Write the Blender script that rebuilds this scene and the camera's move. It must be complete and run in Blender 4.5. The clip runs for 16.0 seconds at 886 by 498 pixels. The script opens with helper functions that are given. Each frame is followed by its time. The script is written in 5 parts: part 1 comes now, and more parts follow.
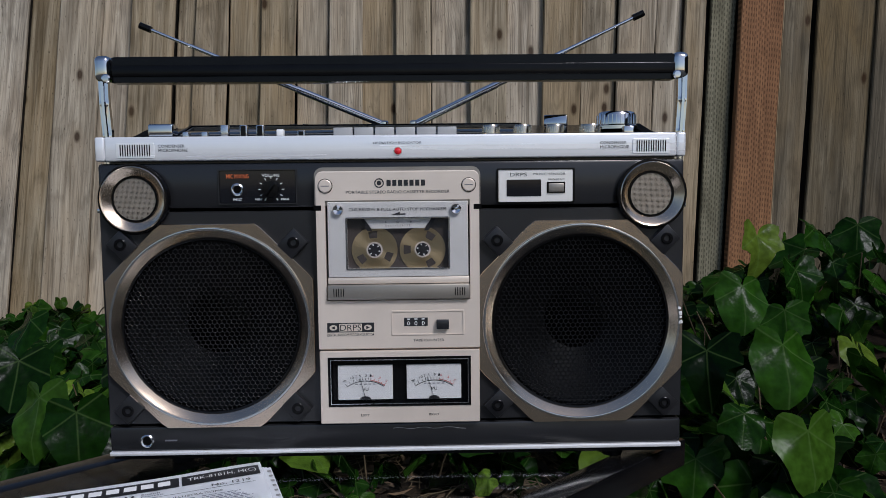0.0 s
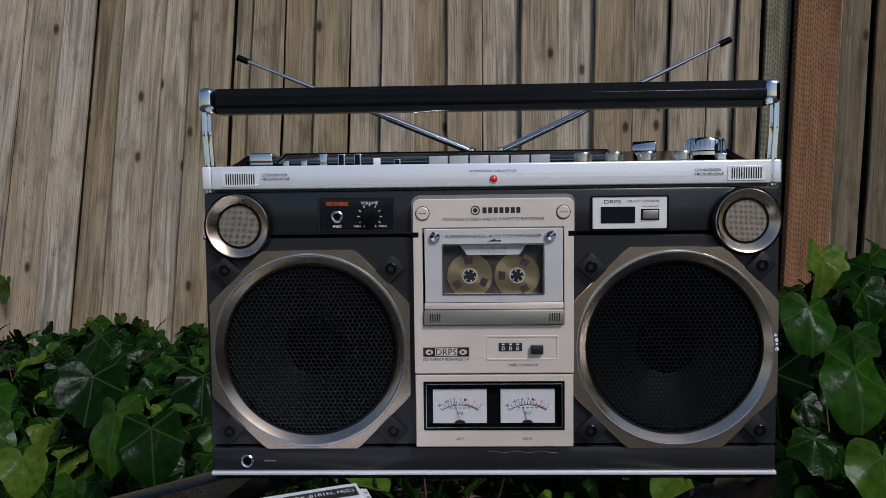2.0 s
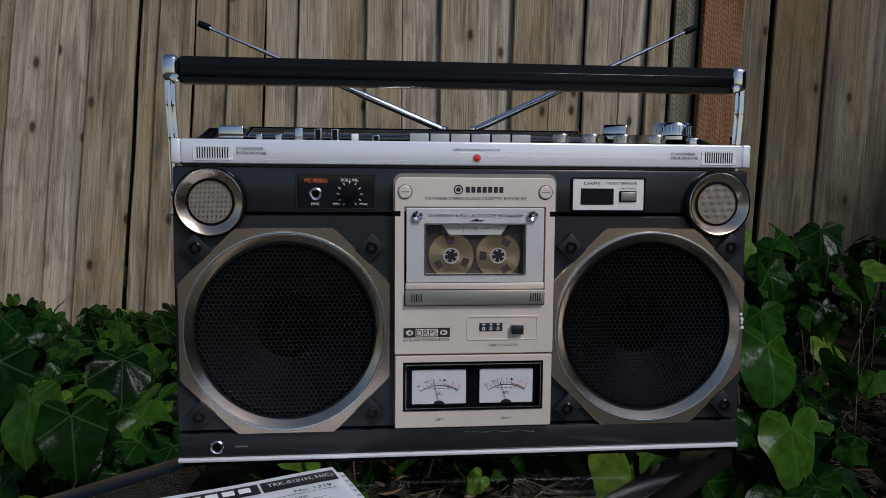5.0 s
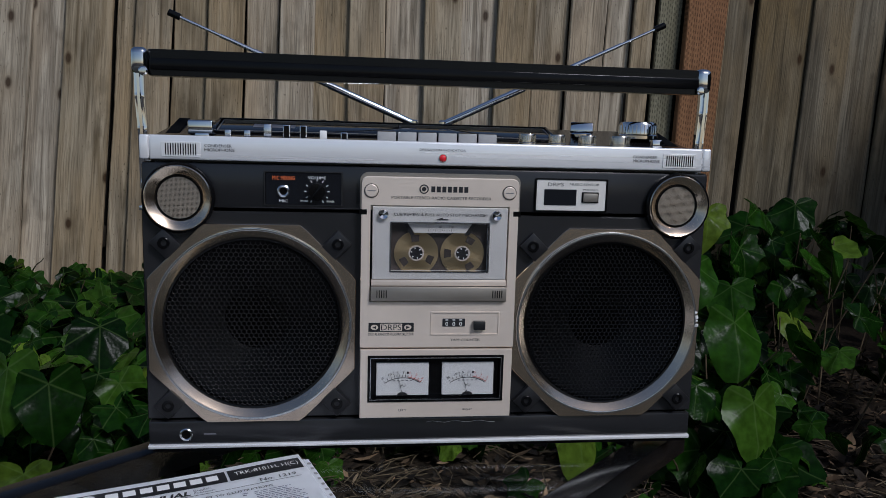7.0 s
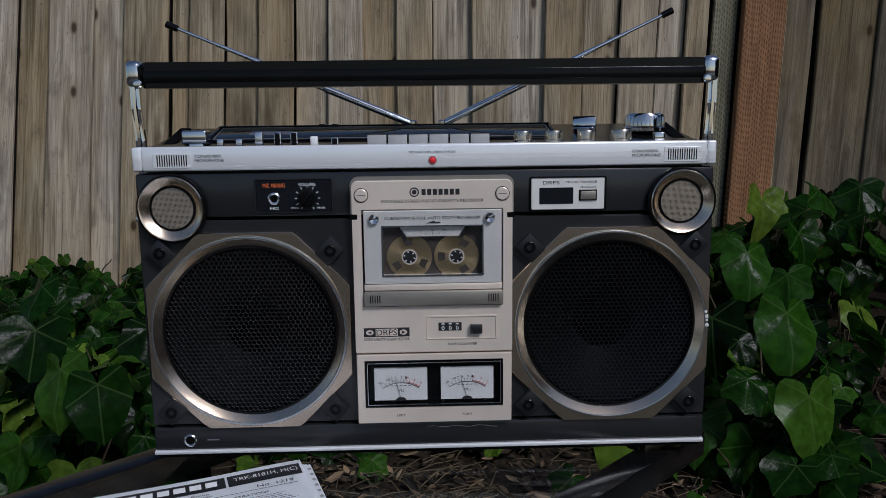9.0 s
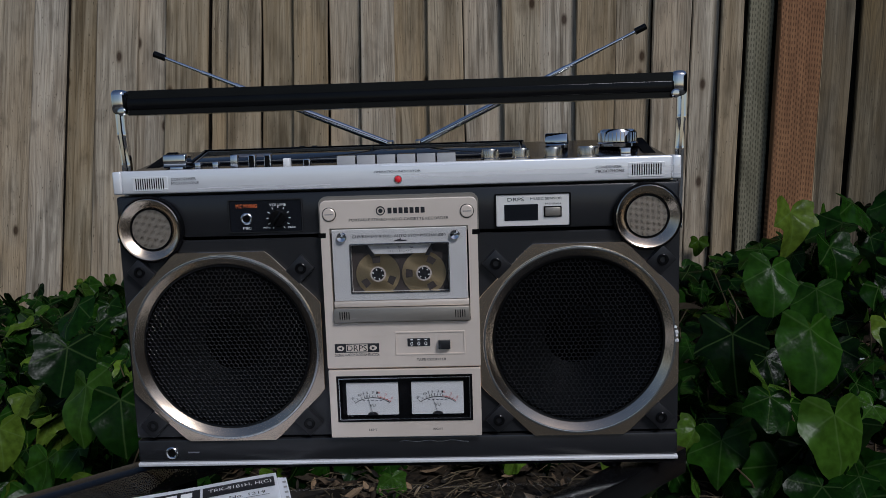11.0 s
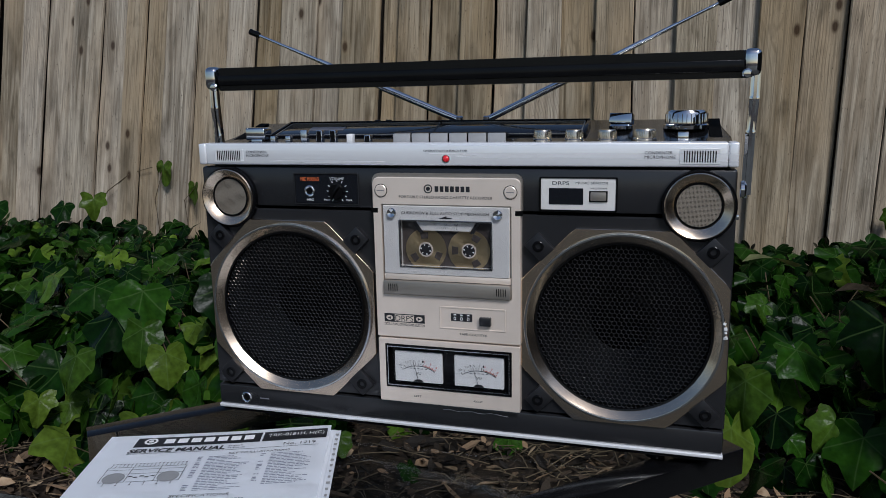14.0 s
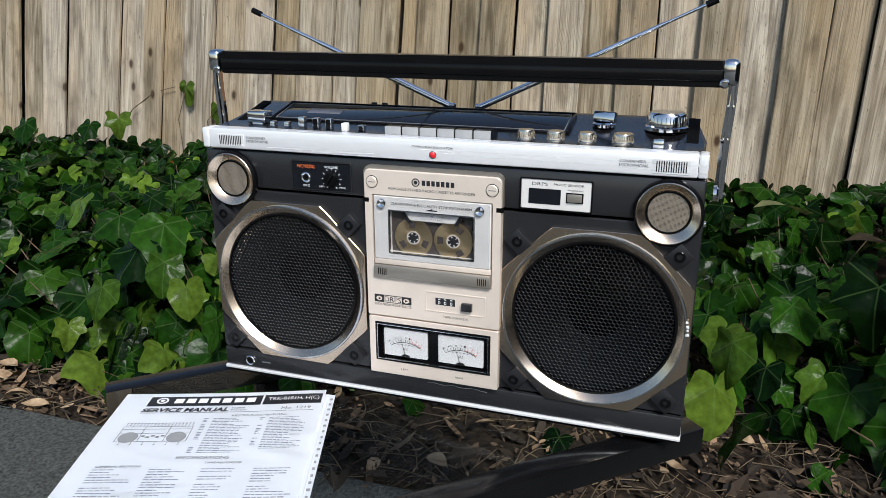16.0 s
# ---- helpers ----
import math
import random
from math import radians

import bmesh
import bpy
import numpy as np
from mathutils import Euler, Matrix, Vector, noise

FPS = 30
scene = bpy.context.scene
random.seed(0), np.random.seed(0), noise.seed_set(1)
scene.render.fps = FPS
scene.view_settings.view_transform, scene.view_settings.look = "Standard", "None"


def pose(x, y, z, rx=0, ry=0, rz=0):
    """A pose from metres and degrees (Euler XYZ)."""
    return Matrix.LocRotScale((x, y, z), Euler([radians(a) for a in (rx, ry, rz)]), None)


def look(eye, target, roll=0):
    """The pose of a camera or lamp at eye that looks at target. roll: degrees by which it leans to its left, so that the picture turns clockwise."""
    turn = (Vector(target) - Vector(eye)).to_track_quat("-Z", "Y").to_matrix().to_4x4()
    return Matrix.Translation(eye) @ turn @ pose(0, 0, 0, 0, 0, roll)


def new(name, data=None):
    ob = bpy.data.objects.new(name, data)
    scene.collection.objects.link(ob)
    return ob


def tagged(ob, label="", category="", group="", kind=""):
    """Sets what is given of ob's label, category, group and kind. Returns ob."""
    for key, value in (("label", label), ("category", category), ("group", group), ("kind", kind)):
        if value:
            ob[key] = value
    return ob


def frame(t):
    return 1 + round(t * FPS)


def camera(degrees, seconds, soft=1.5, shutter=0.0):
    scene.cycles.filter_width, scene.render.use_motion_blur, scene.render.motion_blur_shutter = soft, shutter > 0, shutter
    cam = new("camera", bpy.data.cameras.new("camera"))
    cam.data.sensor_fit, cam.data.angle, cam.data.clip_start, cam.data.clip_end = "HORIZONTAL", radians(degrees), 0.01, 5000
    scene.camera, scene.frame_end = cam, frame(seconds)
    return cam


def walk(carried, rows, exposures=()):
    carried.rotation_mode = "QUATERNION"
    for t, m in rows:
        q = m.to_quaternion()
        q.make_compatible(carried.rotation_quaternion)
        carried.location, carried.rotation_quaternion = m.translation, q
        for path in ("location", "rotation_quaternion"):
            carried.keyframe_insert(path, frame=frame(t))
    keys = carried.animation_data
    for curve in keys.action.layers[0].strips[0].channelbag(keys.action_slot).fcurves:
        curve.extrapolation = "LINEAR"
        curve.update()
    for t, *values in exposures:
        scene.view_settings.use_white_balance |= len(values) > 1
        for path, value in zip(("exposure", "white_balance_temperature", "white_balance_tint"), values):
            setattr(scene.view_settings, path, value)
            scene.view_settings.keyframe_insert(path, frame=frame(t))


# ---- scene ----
cam = camera(60.7, 16.0, soft=0.58)
PATH = [
    (0, (0.03, -0.665, 0.251), (0.072, 1.327, 0.077), -0.6),
    (0.5, (0.018, -0.666, 0.248), (0.046, 1.328, 0.088), -0.6),
    (1, (0.007, -0.671, 0.251), (0.006, 1.323, 0.098), -0.7),
    (1.5, (-0.007, -0.674, 0.257), (-0.042, 1.321, 0.122), -0.3),
    (2, (-0.02, -0.676, 0.262), (-0.08, 1.319, 0.13), -0.7),
    (2.5, (-0.035, -0.678, 0.262), (-0.078, 1.317, 0.121), -0.7),
    (3, (-0.042, -0.683, 0.26), (-0.06, 1.311, 0.109), -0.8),
    (3.5, (-0.061, -0.681, 0.259), (-0.057, 1.313, 0.099), -0.8),
    (4, (-0.082, -0.673, 0.257), (-0.008, 1.318, 0.086), -0.5),
    (4.5, (-0.09, -0.667, 0.255), (0.059, 1.319, 0.079), -0.2),
    (4.7, (-0.092, -0.664, 0.256), (0.089, 1.32, 0.08), -0.1),
    (7, (-0.076, -0.678, 0.3), (0.166, 1.285, 0.002), 1.6),
    (7.5, (-0.061, -0.677, 0.288), (0.141, 1.292, 0.007), 1.4),
    (8, (-0.046, -0.67, 0.309), (0.1, 1.296, -0.025), 0.6),
    (8.5, (-0.027, -0.673, 0.302), (0.075, 1.302, -0.001), -0.1),
    (9, (-0.006, -0.67, 0.311), (0.052, 1.302, -0.016), -0.7),
    (11.3, (0.087, -0.683, 0.311), (-0.035, 1.295, 0.035), -1.7),
    (11.5, (0.099, -0.676, 0.326), (-0.064, 1.293, 0.012), -1.5),
    (12, (0.126, -0.68, 0.331), (-0.117, 1.279, 0.008), -0.9),
    (12.5, (0.142, -0.687, 0.331), (-0.163, 1.266, 0.023), -0.3),
    (13, (0.164, -0.677, 0.331), (-0.247, 1.251, -0.003), -1.3),
    (13.5, (0.189, -0.666, 0.343), (-0.28, 1.235, -0.065), -1.1),
    (14, (0.202, -0.672, 0.336), (-0.358, 1.207, -0.06), -1.2),
    (14.5, (0.23, -0.675, 0.351), (-0.364, 1.183, -0.09), -0.1),
    (15, (0.252, -0.681, 0.378), (-0.401, 1.14, -0.128), -0.2),
    (15.5, (0.249, -0.684, 0.4), (-0.393, 1.126, -0.156), -0.7),
    (16, (0.248, -0.683, 0.421), (-0.362, 1.117, -0.201), -0.2),
]
walk(cam, [(t, look(eye, target, roll)) for t, eye, target, roll in PATH], [(0.0, 0.08, 6000, 13), (2.0, -0.06, 6000, 13), (3.5, -0.20, 6000, 13), (8.0, -0.22, 5900, 12), (12.5, -0.32, 5900, 12), (13.4, -0.24, 5900, 11), (14.2, 0.12, 5950, 10), (15.0, 0.56, 6050, 8), (16.0, 0.95, 6300, 8)])

# ---- world and light ----
world = bpy.data.worlds.new("sky")
scene.world = world
world.use_nodes = True
wn = world.node_tree
sky = wn.nodes.new("ShaderNodeTexSky")
sky.sky_type = 'NISHITA'
sky.sun_disc = False
SUN_EL, SUN_AZ = radians(45), radians(144)
sky.sun_elevation, sky.sun_rotation = SUN_EL, SUN_AZ
wn.nodes["Background"].inputs[1].default_value = 0.075
wn.links.new(sky.outputs[0], wn.nodes["Background"].inputs[0])
sun = new("sun", bpy.data.lights.new("sun", 'SUN'))
sun.data.energy, sun.data.angle, sun.data.color = 2.6, radians(16), (1.0, 0.97, 0.935)
sun.matrix_world = look((4.4, -6.1, 7.52), (0, 0, 0))

# ---- materials ----
def material(name, colour, rough=0.5, metal=0.0, var=0.15, scale=30.0, bump=0.0, bump_scale=200.0, spec=0.5, coat=0.0, stretch=(1, 1, 1), colour2=None):
    m = bpy.data.materials.new(name)
    m.use_nodes = True
    n, l = m.node_tree.nodes, m.node_tree.links
    b = n["Principled BSDF"]
    tc = n.new("ShaderNodeTexCoord")
    mp = n.new("ShaderNodeMapping")
    mp.inputs["Scale"].default_value = stretch
    l.new(tc.outputs["Object"], mp.inputs[0])
    no = n.new("ShaderNodeTexNoise")
    no.inputs["Scale"].default_value, no.inputs["Detail"].default_value = scale, 6
    l.new(mp.outputs[0], no.inputs["Vector"])
    mix = n.new("ShaderNodeMix")
    mix.data_type = 'RGBA'
    c2 = colour2 or tuple(min(1, c * (1 + var)) for c in colour)
    c1 = colour if colour2 else tuple(c * (1 - var) for c in colour)
    mix.inputs[6].default_value, mix.inputs[7].default_value = (*c1, 1), (*c2, 1)
    ramp = n.new("ShaderNodeMapRange")
    ramp.inputs[1].default_value, ramp.inputs[2].default_value = 0.3, 0.7
    l.new(no.outputs[0], ramp.inputs[0])
    l.new(ramp.outputs[0], mix.inputs[0])
    l.new(mix.outputs[2], b.inputs["Base Color"])
    b.inputs["Metallic"].default_value = metal
    b.inputs["Specular IOR Level"].default_value = spec
    b.inputs["Coat Weight"].default_value = coat
    rr = n.new("ShaderNodeMapRange")
    rr.inputs[3].default_value, rr.inputs[4].default_value = rough * 0.82, min(1, rough * 1.18)
    no2 = n.new("ShaderNodeTexNoise")
    no2.inputs["Scale"].default_value, no2.inputs["Detail"].default_value = scale * 2.7, 4
    l.new(mp.outputs[0], no2.inputs["Vector"])
    l.new(no2.outputs[0], rr.inputs[0])
    l.new(rr.outputs[0], b.inputs["Roughness"])
    if bump:
        nb = n.new("ShaderNodeTexNoise")
        nb.inputs["Scale"].default_value, nb.inputs["Detail"].default_value = bump_scale, 4
        l.new(mp.outputs[0], nb.inputs["Vector"])
        bu = n.new("ShaderNodeBump")
        bu.inputs["Strength"].default_value, bu.inputs["Distance"].default_value = bump, 0.001
        l.new(nb.outputs[0], bu.inputs["Height"])
        l.new(bu.outputs[0], b.inputs["Normal"])
    return m


M_BODY = material("dark_grey_paint", (0.0155, 0.0158, 0.0175), 0.24, 0.0, 0.12, 14, 0.05, 900, 0.50)
M_BLACK = material("black_plastic", (0.0035, 0.0035, 0.004), 0.17, 0, 0.2, 40, 0.03, 700, 0.18)
M_CLIP = material("dark_clip_plastic", (0.012, 0.012, 0.0135), 0.34, 0, 0.15, 60, 0.05, 700, 0.4)
M_DECK = material("glossy_black_deck", (0.007, 0.007, 0.008), 0.13, 0, 0.2, 40, 0.0, 700, 0.45)
M_GAP = material("dark_gap", (0.003, 0.003, 0.003), 0.8, 0, 0.2, 40, spec=0.05)
M_CHAMP = material("champagne_metal", (0.77, 0.665, 0.57), 0.34, 0.35, 0.05, 30, 0.05, 900)
M_CHAMP2 = material("champagne_shadow_metal", (0.33, 0.30, 0.26), 0.42, 0.7, 0.06, 30, 0.05, 900)
M_RING = material("brushed_ring", (0.74, 0.59, 0.45), 0.17, 1.0, 0.06, 40)


def brushed(m, axis, amount=0.75):
    """Marks left by turning: the gloss is drawn out across circles round the part's own axis."""
    n, l = m.node_tree.nodes, m.node_tree.links
    t = n.new("ShaderNodeTangent")
    t.direction_type, t.axis = 'RADIAL', axis
    n["Principled BSDF"].inputs["Anisotropic"].default_value = amount
    l.new(t.outputs[0], n["Principled BSDF"].inputs["Tangent"])
    return m


brushed(M_RING, 'Y', 0.3)
M_DISH = brushed(material("turned_dish", (0.74, 0.60, 0.455), 0.20, 1.0, 0.06, 40), 'Z')
M_LIP = material("polished_lip", (0.68, 0.68, 0.69), 0.18, 1.0, 0.05, 60)
M_ALU = material("brushed_aluminium", (0.91, 0.91, 0.92), 0.27, 0.42, 0.04, 60, 0.12, 300, stretch=(0.02, 1, 1))
M_CHROME = material("chrome", (0.66, 0.66, 0.67), 0.05, 1.0, 0.03, 60)
M_ANTENNA = material("bright_antenna_tube", (0.82, 0.82, 0.84), 0.10, 1.0, 0.03, 60)
M_DOOR = material("cassette_door_silver", (0.84, 0.815, 0.775), 0.30, 0.30, 0.05, 40, 0.05, 700)
M_GREYKEY = material("grey_key_plastic", (0.34, 0.34, 0.34), 0.38, 0.2, 0.08, 60)
M_WHITE = material("white_print", (0.78, 0.78, 0.77), 0.5, 0, 0.03, 60)
M_INK = material("black_print", (0.012, 0.012, 0.014), 0.5, 0, 0.1, 60)
M_INKGREY = material("grey_print", (0.13, 0.13, 0.15), 0.5, 0, 0.1, 60)
M_ORANGE = material("orange_print", (0.75, 0.16, 0.04), 0.5, 0, 0.05, 60)
M_RED = material("red_print", (0.58, 0.14, 0.12), 0.5, 0, 0.05, 60)
M_PRINT = material("small_blue_grey_print", (0.20, 0.21, 0.27), 0.5, 0, 0.1, 60)
M_FACE = material("meter_face", (0.74, 0.74, 0.72), 0.45, 0, 0.03, 80)
M_GOLD = material("gold_reel", (0.50, 0.385, 0.22), 0.30, 0.9, 0.06, 120, 0.05, 400)
brushed(M_GOLD, 'Z')
M_TAPE = material("tape_brown", (0.055, 0.045, 0.04), 0.35, 0, 0.15, 60)
M_CONE = material("speaker_cone", (0.0065, 0.0068, 0.0072), 0.42, 0, 0.15, 60, 0.15, 500, 0.22)
M_GRILLE = material("black_grille", (0.0065, 0.0065, 0.007), 0.25, 0.0, 0.1, 60, spec=0.8)
M_MESH = material("silver_mesh", (0.44, 0.375, 0.305), 0.36, 0.7, 0.08, 90)
M_KNOB = material("warm_satin_knob", (0.70, 0.63, 0.53), 0.20, 1.0, 0.05, 60)
M_LED = material("red_lens", (0.75, 0.02, 0.03), 0.15, 0, 0.05, 60, coat=0.6)
M_SCREEN = material("dark_display", (0.006, 0.007, 0.010), 0.06, 0, 0.05, 30)
M_PAPER = material("white_paper", (0.88, 0.895, 0.92), 0.6, 0, 0.02, 12, 0.05, 300)
M_PAPER2 = material("grey_paper_edge", (0.60, 0.62, 0.66), 0.65, 0, 0.05, 30)
M_TABLE = material("black_steel", (0.0045, 0.0045, 0.005), 0.17, 0.0, 0.2, 30, 0.02, 400, 0.28)
M_WIRE = material("grey_wire", (0.25, 0.25, 0.25), 0.5, 0, 0.1, 30)


def glass_material(name, rough, tint):
    m = bpy.data.materials.new(name)
    m.use_nodes = True
    n, l = m.node_tree.nodes, m.node_tree.links
    out = n["Material Output"]
    n.remove(n["Principled BSDF"])
    tr, gl, mx, lw = n.new("ShaderNodeBsdfTransparent"), n.new("ShaderNodeBsdfGlossy"), n.new("ShaderNodeMixShader"), n.new("ShaderNodeLayerWeight")
    tr.inputs[0].default_value = (*tint, 1)
    gl.inputs["Roughness"].default_value = rough
    lw.inputs[0].default_value = 0.5
    pw, ma = n.new("ShaderNodeMath"), n.new("ShaderNodeMath")
    pw.operation, ma.operation = 'POWER', 'MULTIPLY_ADD'
    pw.inputs[1].default_value, ma.inputs[1].default_value, ma.inputs[2].default_value = 5.0, 0.36, 0.010
    l.new(lw.outputs["Facing"], pw.inputs[0])
    l.new(pw.outputs[0], ma.inputs[0])
    l.new(ma.outputs[0], mx.inputs[0])
    l.new(tr.outputs[0], mx.inputs[1])
    l.new(gl.outputs[0], mx.inputs[2])
    l.new(mx.outputs[0], out.inputs[0])
    return m


M_GLASS = glass_material("table_glass", 0.02, (0.955, 0.975, 0.965))
M_CLEAR = glass_material("clear_plastic", 0.04, (0.90, 0.90, 0.91))


def wood_material(name, dark, light, warm, grain=1.0, incised=False):
    """Weathered boards: long grain along z, blotches, stains and knots, shifted from board to board."""
    m = bpy.data.materials.new(name)
    m.use_nodes = True
    n, l = m.node_tree.nodes, m.node_tree.links
    b = n["Principled BSDF"]
    tc, oi = n.new("ShaderNodeTexCoord"), n.new("ShaderNodeObjectInfo")
    off = n.new("ShaderNodeVectorMath"); off.operation = 'MULTIPLY_ADD'
    comb = n.new("ShaderNodeCombineXYZ")
    for i in range(3):
        l.new(oi.outputs["Random"], comb.inputs[i])
    l.new(comb.outputs[0], off.inputs[0])
    off.inputs[1].default_value = (37, 11, 53)
    l.new(tc.outputs["Object"], off.inputs[2])

    def noise_at(scale, detail, sx, sz, dist=0.0):
        mp = n.new("ShaderNodeMapping")
        mp.inputs["Scale"].default_value = (sx, sx, sz)
        l.new(off.outputs[0], mp.inputs[0])
        t = n.new("ShaderNodeTexNoise")
        t.inputs["Scale"].default_value, t.inputs["Detail"].default_value, t.inputs["Distortion"].default_value = scale, detail, dist
        l.new(mp.outputs[0], t.inputs["Vector"])
        return t.outputs[0]

    def mixc(fac, a, c, mode='MIX'):
        x = n.new("ShaderNodeMix"); x.data_type = 'RGBA'; x.blend_type = mode
        if isinstance(fac, float): x.inputs[0].default_value = fac
        else: l.new(fac, x.inputs[0])
        for i, v in ((6, a), (7, c)):
            if isinstance(v, tuple): x.inputs[i].default_value = (*v, 1)
            else: l.new(v, x.inputs[i])
        return x.outputs[2]

    def rng(v, a, c, lo=0.0, hi=1.0):
        x = n.new("ShaderNodeMapRange")
        for i, k in ((1, a), (2, c), (3, lo), (4, hi)): x.inputs[i].default_value = k
        l.new(v, x.inputs[0])
        return x.outputs[0]
    fine = noise_at(1.0, 8, 150, 3.0, 1.2)
    mid = noise_at(1.0, 6, 30, 1.5, 1.2)
    blot = noise_at(1.0, 4, 5, 1.6)
    stain = noise_at(1.0, 3, 9, 3.2)
    col = mixc(rng(mid, 0.32, 0.68), dark, light)
    col = mixc(rng(blot, 0.40, 0.70), col, warm)
    col = mixc(rng(fine, 0.50, 0.70, 0.0, 0.60), col, tuple(c * 0.55 for c in dark))
    col = mixc(rng(stain, 0.54, 0.76, 0.0, 0.62), col, tuple(c * 0.50 for c in dark))
    # ribs of hard late wood, wandering and opening into arches
    sx_ = n.new("ShaderNodeSeparateXYZ"); l.new(off.outputs[0], sx_.inputs[0])
    wob = noise_at(1.0, 2, 4.5, 1.3, 0.6)

    def calc(op, p, q):
        k = n.new("ShaderNodeMath"); k.operation = op
        for i, v in ((0, p), (1, q)):
            if isinstance(v, (int, float)): k.inputs[i].default_value = v
            else: l.new(v, k.inputs[i])
        return k.outputs[0]
    ribs = calc('SINE', calc('ADD', calc('MULTIPLY', sx_.outputs[0], 640.0), calc('MULTIPLY', wob, 95.0)), 0.0)
    where = rng(noise_at(1.0, 2, 6, 1.8), 0.46, 0.66, 0.0, 0.34)
    ribm = calc('MULTIPLY', rng(ribs, 0.1, 0.95), where)
    col = mixc(ribm, col, tuple(c * 0.75 for c in dark))
    # pale worn streaks, small dark pits and mildew specks
    col = mixc(rng(noise_at(1.0, 4, 60, 1.6), 0.60, 0.76, 0.0, 0.45), col, tuple(min(0.9, c * 1.15) for c in light))
    col = mixc(rng(noise_at(1.0, 3, 190, 60), 0.66, 0.74, 0.0, 0.75), col, tuple(c * 0.35 for c in dark))
    col = mixc(rng(noise_at(1.0, 5, 16, 7), 0.58, 0.72, 0.0, 0.45), col, tuple(c * 0.6 for c in dark))
    # knots
    sp = n.new("ShaderNodeSeparateXYZ"); l.new(off.outputs[0], sp.inputs[0])
    cb = n.new("ShaderNodeCombineXYZ"); l.new(sp.outputs[0], cb.inputs[0]); l.new(sp.outputs[2], cb.inputs[1])
    mp = n.new("ShaderNodeMapping"); mp.inputs["Scale"].default_value = (7.0, 3.6, 1.0)
    l.new(cb.outputs[0], mp.inputs[0])
    vo = n.new("ShaderNodeTexVoronoi"); vo.voronoi_dimensions = '2D'; vo.inputs["Scale"].default_value = 1.0
    l.new(mp.outputs[0], vo.inputs["Vector"])
    sc = n.new("ShaderNodeSeparateColor"); l.new(vo.outputs["Color"], sc.inputs[0])
    few = rng(sc.outputs[0], 0.74, 0.76)
    core = rng(vo.outputs["Distance"], 0.05, 0.11, 0.92, 0.0)
    halo = rng(vo.outputs["Distance"], 0.08, 0.26, 0.45, 0.0)
    for v, c in ((halo, tuple(x * 0.5 for x in warm)), (core, (0.05, 0.030, 0.018))):
        pr = n.new("ShaderNodeMath"); pr.operation = 'MULTIPLY'
        l.new(v, pr.inputs[0]); l.new(few, pr.inputs[1])
        col = mixc(pr.outputs[0], col, c)
    if incised:
        # short cuts in staggered rows along the grain
        so = n.new("ShaderNodeSeparateXYZ"); l.new(tc.outputs["Object"], so.inputs[0])
        u = calc('MULTIPLY', so.outputs[0], 95.0)
        row = calc('FLOOR', u, 0.0)
        v = calc('ADD', calc('MULTIPLY', so.outputs[2], 42.0), calc('FRACT', calc('MULTIPLY', calc('SINE', calc('MULTIPLY', row, 12.9), 0.0), 437.5), 0.0))
        du = calc('ABSOLUTE', calc('SUBTRACT', calc('FRACT', u, 0.0), 0.5), 0.0)
        dv = calc('ABSOLUTE', calc('SUBTRACT', calc('FRACT', v, 0.0), 0.5), 0.0)
        cut = calc('MULTIPLY', rng(du, 0.14, 0.26, 1.0, 0.0), rng(dv, 0.22, 0.32, 0.60, 0.0))
        col = mixc(cut, col, tuple(c * 0.22 for c in dark))
    # tone from board to board
    hsv = n.new("ShaderNodeHueSaturation")
    l.new(rng(oi.outputs["Random"], 0, 1, 0.74, 1.18), hsv.inputs["Value"])
    l.new(rng(oi.outputs["Random"], 0, 1, 1.20, 0.75), hsv.inputs["Saturation"])
    l.new(col, hsv.inputs["Color"])
    l.new(hsv.outputs[0], b.inputs["Base Color"])
    b.inputs["Roughness"].default_value = 0.85
    b.inputs["Specular IOR Level"].default_value = 0.10
    bu = n.new("ShaderNodeBump"); bu.inputs["Strength"].default_value, bu.inputs["Distance"].default_value = 0.7 * grain, 0.004
    l.new(calc('SUBTRACT', fine, calc('MULTIPLY', ribm, 0.6)), bu.inputs["Height"])
    l.new(bu.outputs[0], b.inputs["Normal"])
    return m


M_BOARD = wood_material("weathered_board", (0.150, 0.118, 0.078), (0.52, 0.445, 0.330), (0.44, 0.340, 0.220))
# darker boards right of the post, with shade put into the colour
M_BOARD_SHADED = wood_material("dark_shaded_board", (0.085, 0.072, 0.052), (0.26, 0.225, 0.165), (0.23, 0.175, 0.105))
M_BACK = wood_material("dark_shade_wood", (0.03, 0.025, 0.02), (0.06, 0.05, 0.04), (0.05, 0.04, 0.03))
M_POST = wood_material("red_brown_board", (0.17, 0.060, 0.005), (0.30, 0.112, 0.008), (0.24, 0.084, 0.006), 1.0, True)
M_INCISED = wood_material("grey_incised_board", (0.17, 0.16, 0.115), (0.34, 0.32, 0.24), (0.28, 0.255, 0.18), 1.0, True)
M_PALEEDGE = wood_material("pale_edge", (0.30, 0.24, 0.16), (0.55, 0.46, 0.33), (0.5, 0.4, 0.27))
M_SOIL = material("bark_mulch", (0.006, 0.0045, 0.003), 0.95, 0, 0.5, 70, 0.9, 160, 0.2, colour2=(0.040, 0.027, 0.017))
M_CONCRETE = material("concrete", (0.062, 0.064, 0.058), 0.9, 0, 0.6, 150, 0.9, 420, 0.2)
M_STALK = material("pale_stalk", (0.20, 0.21, 0.09), 0.7, 0, 0.25, 40, 0.3, 200, 0.3)
M_STEM = material("ivy_stem", (0.10, 0.075, 0.045), 0.8, 0, 0.3, 50, 0.3, 300, 0.2)


